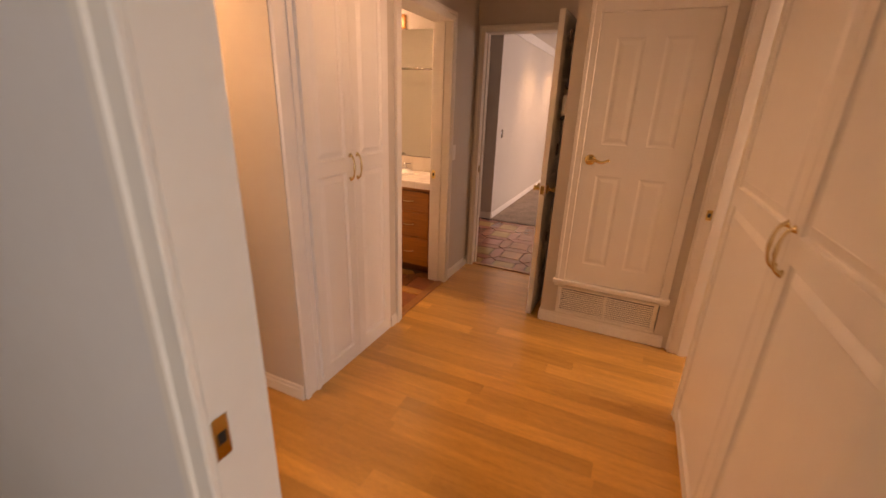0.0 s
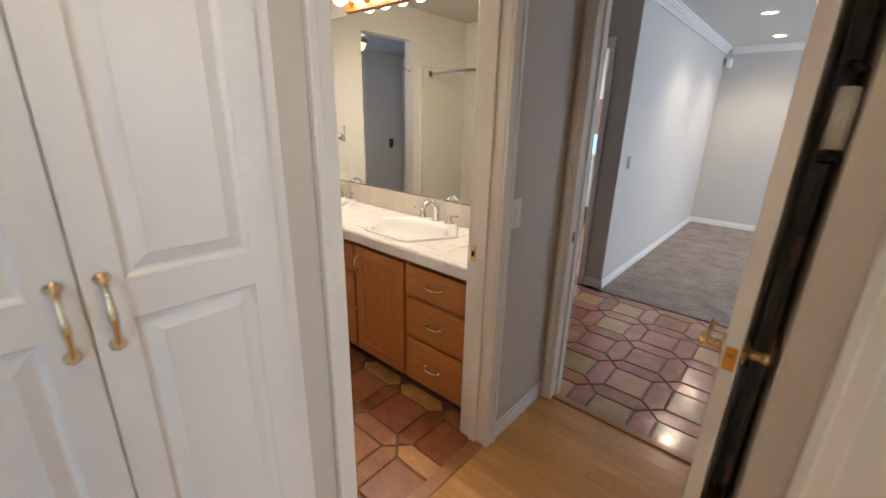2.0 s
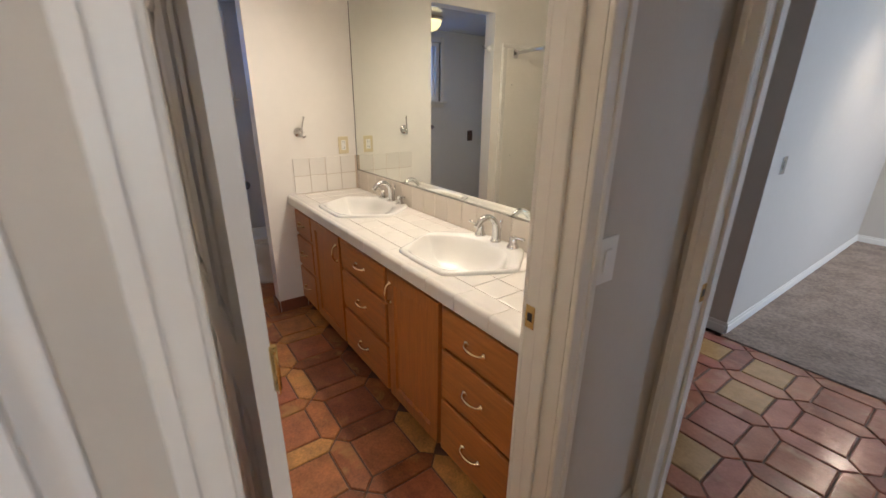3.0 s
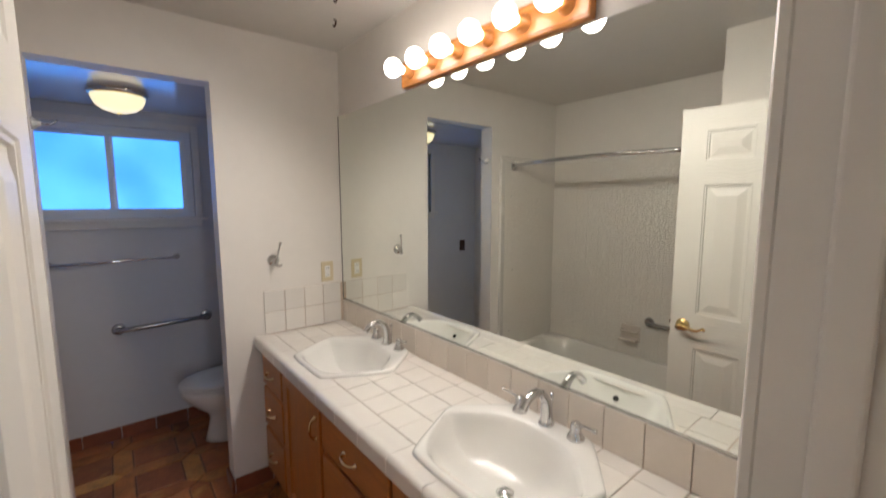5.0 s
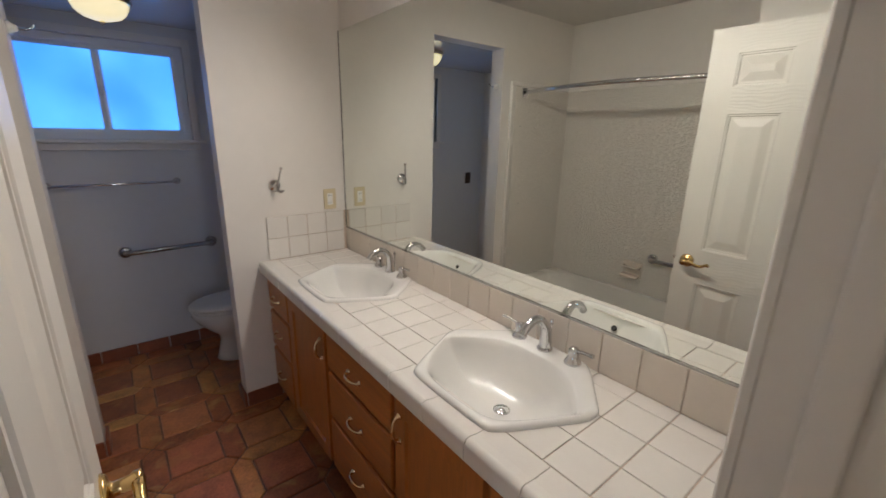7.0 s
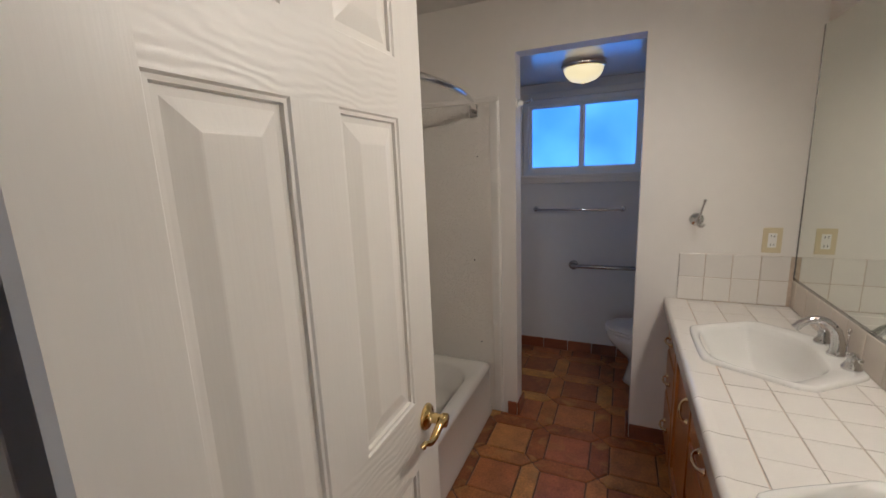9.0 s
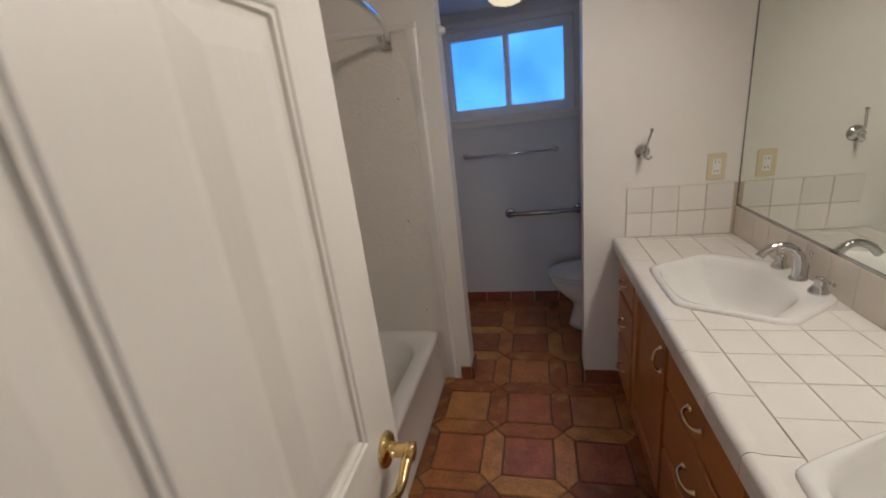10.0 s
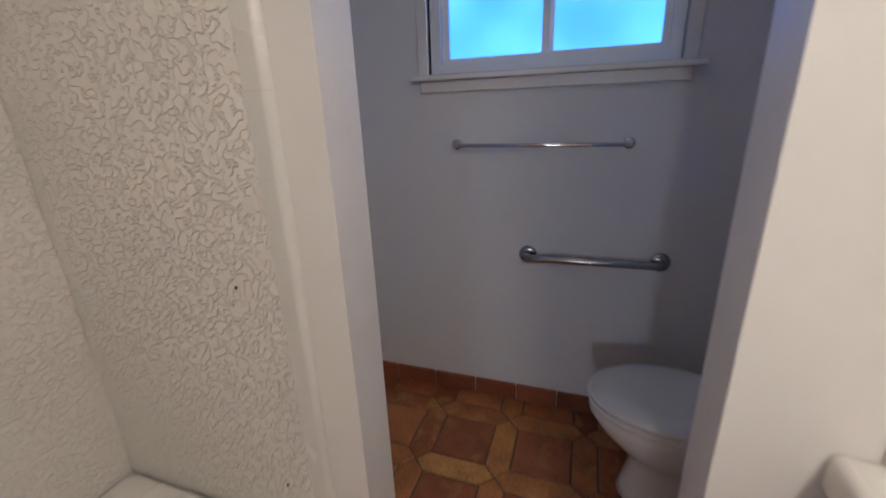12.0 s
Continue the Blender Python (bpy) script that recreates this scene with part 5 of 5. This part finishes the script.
grab_bar("grab_bar", (-2.28, BY0 + 0.011, 0.64), (-1.72, BY0 + 0.011, 0.64), (0, 1, 0), 0.016, 0.05, STEEL, 0.038, "brushed steel grab bar on the tub wall")
grab_bar("grab_bar", (TX0, 2.700, 0.748), (TX0, 3.205, 0.755), (1, 0, 0), 0.016, 0.05, STEEL, 0.038, "brushed steel grab bar below the towel rail")
grab_bar("towel_rail", (TX0, 2.395, 1.205), (TX0, 3.050, 1.205), (1, 0, 0), 0.008, 0.062, CHROME, 0.022, "thin chrome towel rail below the window")

# ---- toilet room ----
win = tagged(new("window_1"), "white vinyl sliding window with frosted panes", "window", kind="structure")
fx0, fx1 = TX0 - 0.10, TX0 - 0.03
wy, wz = (WY0, WY1), (WZ0, WZ1)
part("window_frame", boxes((fx0, fx1, wy[0], wy[1], wz[0], wz[0] + 0.04), (fx0, fx1, wy[0], wy[1], wz[1] - 0.04, wz[1]), (fx0, fx1, wy[0], wy[0] + 0.04, wz[0] + 0.04, wz[1] - 0.04), (fx0, fx1, wy[1] - 0.04, wy[1], wz[0] + 0.04, wz[1] - 0.04)), VINYL, win)
my = 2.738
for a, b, o in ((wy[0] + 0.04, my + 0.02, 0.0), (my - 0.02, wy[1] - 0.04, 0.022)):
    z0, z1 = wz[0] + 0.04, wz[1] - 0.04
    s = part("sash", boxes((fx0 + 0.012 + o, fx0 + 0.036 + o, a, b, z0, z0 + 0.022), (fx0 + 0.012 + o, fx0 + 0.036 + o, a, b, z1 - 0.022, z1), (fx0 + 0.012 + o, fx0 + 0.036 + o, a, a + 0.024, z0 + 0.022, z1 - 0.022), (fx0 + 0.012 + o, fx0 + 0.036 + o, b - 0.024, b, z0 + 0.022, z1 - 0.022)), VINYL, win, "sliding sash")
    p = part("pane", boxes((fx0 + 0.022 + o, fx0 + 0.026 + o, a + 0.02, b - 0.02, z0 + 0.018, z1 - 0.018)), FROST, s, "frosted glass pane")
    p.visible_shadow = False
part("latch", bx(bmesh.new(), fx0 + 0.058, fx0 + 0.072, my - 0.006, my + 0.012, 1.74, 1.79, 0.003, 1), VINYL, win, "white sash latch")
part("window_sill", boxes((TX0 - 0.03, TX0 + 0.045, WY0 - 0.065, WY1 + 0.07, WZ0 - 0.022, WZ0, 0.004, 1), (TX0, TX0 + 0.018, WY0 - 0.035, WY1 + 0.035, WZ0 - 0.065, WZ0 - 0.022, 0.003, 1)), TRIM, win, "white wooden sill and apron")
part("reveal", boxes((TX0 - 0.03, TX0 + 0.010, WY0 - 0.045, WY0, WZ0, WZ1 + 0.045, 0.003, 1), (TX0 - 0.03, TX0 + 0.010, WY1, WY1 + 0.045, WZ0, WZ1 + 0.045, 0.003, 1), (TX0 - 0.03, TX0 + 0.010, WY0, WY1, WZ1, WZ1 + 0.045, 0.003, 1)), TRIM, win, "white flat trim round the window")

BACK = bpy.data.materials.new("dusk_sky_glow")
BACK.use_nodes = True
bn, bl = BACK.node_tree.nodes, BACK.node_tree.links
bgeo, bno, bcr, bem = bn.new("ShaderNodeNewGeometry"), bn.new("ShaderNodeTexNoise"), bn.new("ShaderNodeValToRGB"), bn.new("ShaderNodeEmission")
bno.inputs["Scale"].default_value, bno.inputs["Detail"].default_value = 1.3, 3
bcr.color_ramp.elements[0].position, bcr.color_ramp.elements[1].position = 0.40, 0.66
bcr.color_ramp.elements[0].color, bcr.color_ramp.elements[1].color = (0.016, 0.125, 0.60, 1), (0.075, 0.30, 0.78, 1)
bl.new(bgeo.outputs["Position"], bno.inputs["Vector"])
bl.new(bno.outputs["Fac"], bcr.inputs["Fac"])
bl.new(bcr.outputs[0], bem.inputs["Color"])
bem.inputs["Strength"].default_value = 3.0
bl.new(bem.outputs[0], bn["Material Output"].inputs["Surface"])
structure("backdrop", boxes((-5.62, -5.6, 0.2, 5.4, -0.1, 4.2)), BACK, "blue dusk sky outside the frosted window", "sky")

dome = thing("ceiling_light", (-3.755, 2.79, TC), "brass-rimmed alabaster bowl ceiling light, lit", "ceiling light")
part("rim", lathe([(0.0, 0.0), (0.132, 0.0), (0.137, -0.012), (0.130, -0.026), (0.118, -0.028)], pose(-3.755, 2.79, TC), 32), NICKEL, dome, "brushed metal rim")
part("bowl", lathe([(0.120, -0.024), (0.118, -0.042), (0.104, -0.074), (0.076, -0.098), (0.04, -0.110), (0.0, -0.114)], pose(-3.755, 2.79, TC), 32), SHADE_GLOW, dome, "lit alabaster glass bowl")
part("finial", lathe([(0, 0), (0.010, -0.002), (0.012, -0.012), (0.005, -0.020), (0, -0.024)], pose(-3.755, 2.79, TC - 0.112), 12), NICKEL, dome, "small metal finial")

toilet = thing("toilet", (-3.895, 3.3, 0), "white porcelain toilet with lid down", "toilet")
TXC = -3.895


def egg(cy, rx, ry0, ry1, n=28):
    return [(TXC + rx * math.cos(2 * math.pi * k / n), cy + (ry1 if math.sin(2 * math.pi * k / n) > 0 else ry0) * math.sin(2 * math.pi * k / n)) for k in range(n)]


def loft(rows, cap=True):
    bm = bmesh.new()
    lp = [[bm.verts.new((x, y, z)) for x, y in pts] for pts, z in rows]
    for a, b in zip(lp, lp[1:]):
        for k in range(len(a)):
            bm.faces.new((a[k], a[(k + 1) % len(a)], b[(k + 1) % len(a)], b[k])).smooth = True
    if cap:
        bm.faces.new(lp[0][::-1])
        bm.faces.new(lp[-1])
    return bm


TB = 3.24
part("bowl", loft([(egg(TB + 0.07, 0.128, 0.215, 0.26), 0.0), (egg(TB + 0.07, 0.122, 0.205, 0.26), 0.03), (egg(TB + 0.07, 0.110, 0.180, 0.26), 0.14), (egg(TB + 0.06, 0.118, 0.18, 0.26), 0.185), (egg(TB + 0.04, 0.146, 0.215, 0.27), 0.23), (egg(TB + 0.02, 0.170, 0.248, 0.27), 0.285), (egg(TB, 0.18, 0.265, 0.27), 0.34), (egg(TB, 0.178, 0.263, 0.27), 0.378)]), PORCELAIN, toilet, "porcelain pedestal bowl")
part("seat", loft([(egg(TB, 0.182, 0.268, 0.22), 0.380), (egg(TB, 0.187, 0.273, 0.22), 0.388), (egg(TB, 0.185, 0.271, 0.22), 0.398)]), WHITE_PLASTIC, toilet, "white plastic seat")
part("lid", loft([(egg(TB, 0.183, 0.269, 0.22), 0.401), (egg(TB, 0.188, 0.274, 0.22), 0.410), (egg(TB, 0.180, 0.262, 0.21), 0.420), (egg(TB, 0.12, 0.18, 0.15), 0.426)]), WHITE_PLASTIC, toilet, "closed white lid")
part("tank", bx(bmesh.new(), TXC - 0.22, TXC + 0.22, 3.575, 3.79, 0.37, 0.70, 0.025, 3), PORCELAIN, toilet, "porcelain tank")
part("tank_lid", bx(bmesh.new(), TXC - 0.232, TXC + 0.232, 3.562, 3.795, 0.70, 0.735, 0.012, 2), PORCELAIN, toilet, "porcelain tank lid")
part("flush_lever", tube([(TXC - 0.16, 3.572, 0.65), (TXC - 0.16, 3.556, 0.65), (TXC - 0.09, 3.552, 0.645)], 0.006, 8), CHROME, toilet, "chrome flush lever")

# terracotta base tiles
def base_tiles(parent_name, label, runs):
    for axis, face, out, u0, u1 in runs:
        base = tagged(new(parent_name), label, "baseboard", kind="structure")
        rnd = random.Random(int(abs(face) * 100))
        u = u0
        while u < u1 - 0.005:
            v = min(u1, u + rnd.choice((0.19, 0.2, 0.21)))
            f0, f1 = sorted((face + out * 0.001, face + out * 0.016))
            bm = bx(bmesh.new(), f0, f1, u + 0.002, v - 0.002, 0.001, 0.088, 0.004, 1) if axis == "y" else bx(bmesh.new(), u + 0.002, v - 0.002, f0, f1, 0.001, 0.088, 0.004, 1)
            part("base_tile", bm, BASETILE, base)
            u = v


base_tiles("baseboard", "row of terracotta base tiles", [("y", TX0, 1, BY0, 3.79), ("x", 2.486, 1, -3.345, -3.195), ("y", BX0, 1, 2.425, 2.486), ("x", 3.128, -1, -3.345, -3.195), ("y", BX0, 1, 3.128, 3.375), ("x", 2.40, 1, -1.66, -1.02), ("y", TX1, -1, 3.14, 3.79), ("y", TX1, -1, BY0, 2.48), ("x", BY1, -1, -4.30, -3.34)])

# small hooks in the bathroom ceiling
for x, y in ((-2.58, 3.50), (-2.81, 3.60)):
    h = thing("ceiling_hook", (x, y, BC), "small dark hook screwed into the ceiling", "hook", "ceiling hooks")
    part("plate", lathe([(0, 0), (0.020, 0), (0.018, -0.006), (0.006, -0.009), (0, -0.009)], pose(x, y, BC), 12), DARK, h)
    part("hook", tube(spline([(x, y, BC - 0.004), (x, y, BC - 0.030), (x + 0.018, y, BC - 0.046), (x + 0.004, y, BC - 0.064), (x - 0.012, y, BC - 0.054)], 4), 0.0042, 8), DARK, h)

# downlights
for x, y, r, zc in ((-0.59, 8.36, 0.075, NC), (-0.59, 7.01, 0.075, NC), (-1.35, 1.0, 0.085, HC), (-0.38, 1.95, 0.085, HC)):
    d = thing("downlight", (x, y, zc), "round recessed downlight, lit, in the ceiling", "ceiling light", "recessed downlights")
    part("trim_ring", lathe([(r * 0.72, 0.0), (r * 0.76, -0.007), (r, -0.005), (r, 0.0)], pose(x, y, zc), 28), TRIM, d, "white trim ring")
    part("lens", lathe([(0.0, -0.002), (r * 0.72, -0.002)], pose(x, y, zc), 28), LAMP_GLOW, d, "lit lens")

# ---- kitchen beyond the doorway ----
kw = structure("window_kitchen", boxes((-3.05, -3.01, 8.0, 8.06, 0.99, 1.30), (-1.64, -1.6, 8.0, 8.06, 0.99, 1.30), (-3.01, -1.64, 8.0, 8.06, 1.27, 1.30), (-2.36, -2.32, 8.0, 8.06, 1.0, 1.27)), TRIM, "low kitchen window with white frame", "window")
structure("window_sill_kitchen", bx(bmesh.new(), -3.18, -1.34, 7.9, 7.998, 0.945, 0.99, 0.006, 2), TRIM, "white ledge below the kitchen window", "sill")
# the pane itself emits blue, standing for daylight outside
structure("window_pane_kitchen", boxes((-3.01, -1.64, 8.065, 8.075, 0.99, 1.28)), DAY_GLOW, "kitchen window pane glowing blue for the daylight outside", "window")
structure("baseboard_kitchen", boxes((-3.18, -1.34, 7.965, 7.997, 0, 0.20)), OAKD, "dark brown skirting of the kitchen wall", "baseboard")
ku = thing("kitchen_wall_cabinet", (-2.2, 7.8, 1.265), "dark brown wood kitchen wall cabinet over the window", "cabinet")
part("body", bx(bmesh.new(), -3.1, -1.36, 7.68, 7.997, 1.265, 1.72, 0.003, 1), OAKD, ku)
part("top_trim", bx(bmesh.new(), -3.1, -1.36, 7.66, 7.997, 1.72, 1.74, 0.003, 1), TRIM, ku, "white top trim")
for k in range(4):
    part("door", bx(bmesh.new(), -3.085 + 0.43 * k, -2.665 + 0.43 * k, 7.662, 7.68, 1.275, 1.71, 0.004, 1), OAKD, ku)

# ---- floor pieces, last ----
planks(-2.6, 2.6, -0.4, 1.553)
planks(-0.884, 2.6, 1.553, 3.804)
saltillo(bpy.data.objects["floor_bathroom"], TX0, -0.946, BY0, BY1, -2.815, 2.66, 0.326, 0.327, 0.100, SALTILLO_BAR, SALTILLO, lambda x, y: (x > BX0 and (y < 2.25 or y > 3.45)))
saltillo(bpy.data.objects["floor_tile_hall"], -2.3, 1.45, YN + 0.056, 5.449, -0.700, 4.400, 0.325, 0.332, 0.115, SALTILLO2, lambda r: SALTILLO_Y if r.random() < 0.4 else SALTILLO2)
saltillo(bpy.data.objects["floor_tile_hall"], -2.9, -1.33, 5.62, 7.96, -0.700, 4.400, 0.325, 0.332, 0.115, SALTILLO2, lambda r: SALTILLO_Y if r.random() < 0.4 else SALTILLO2)
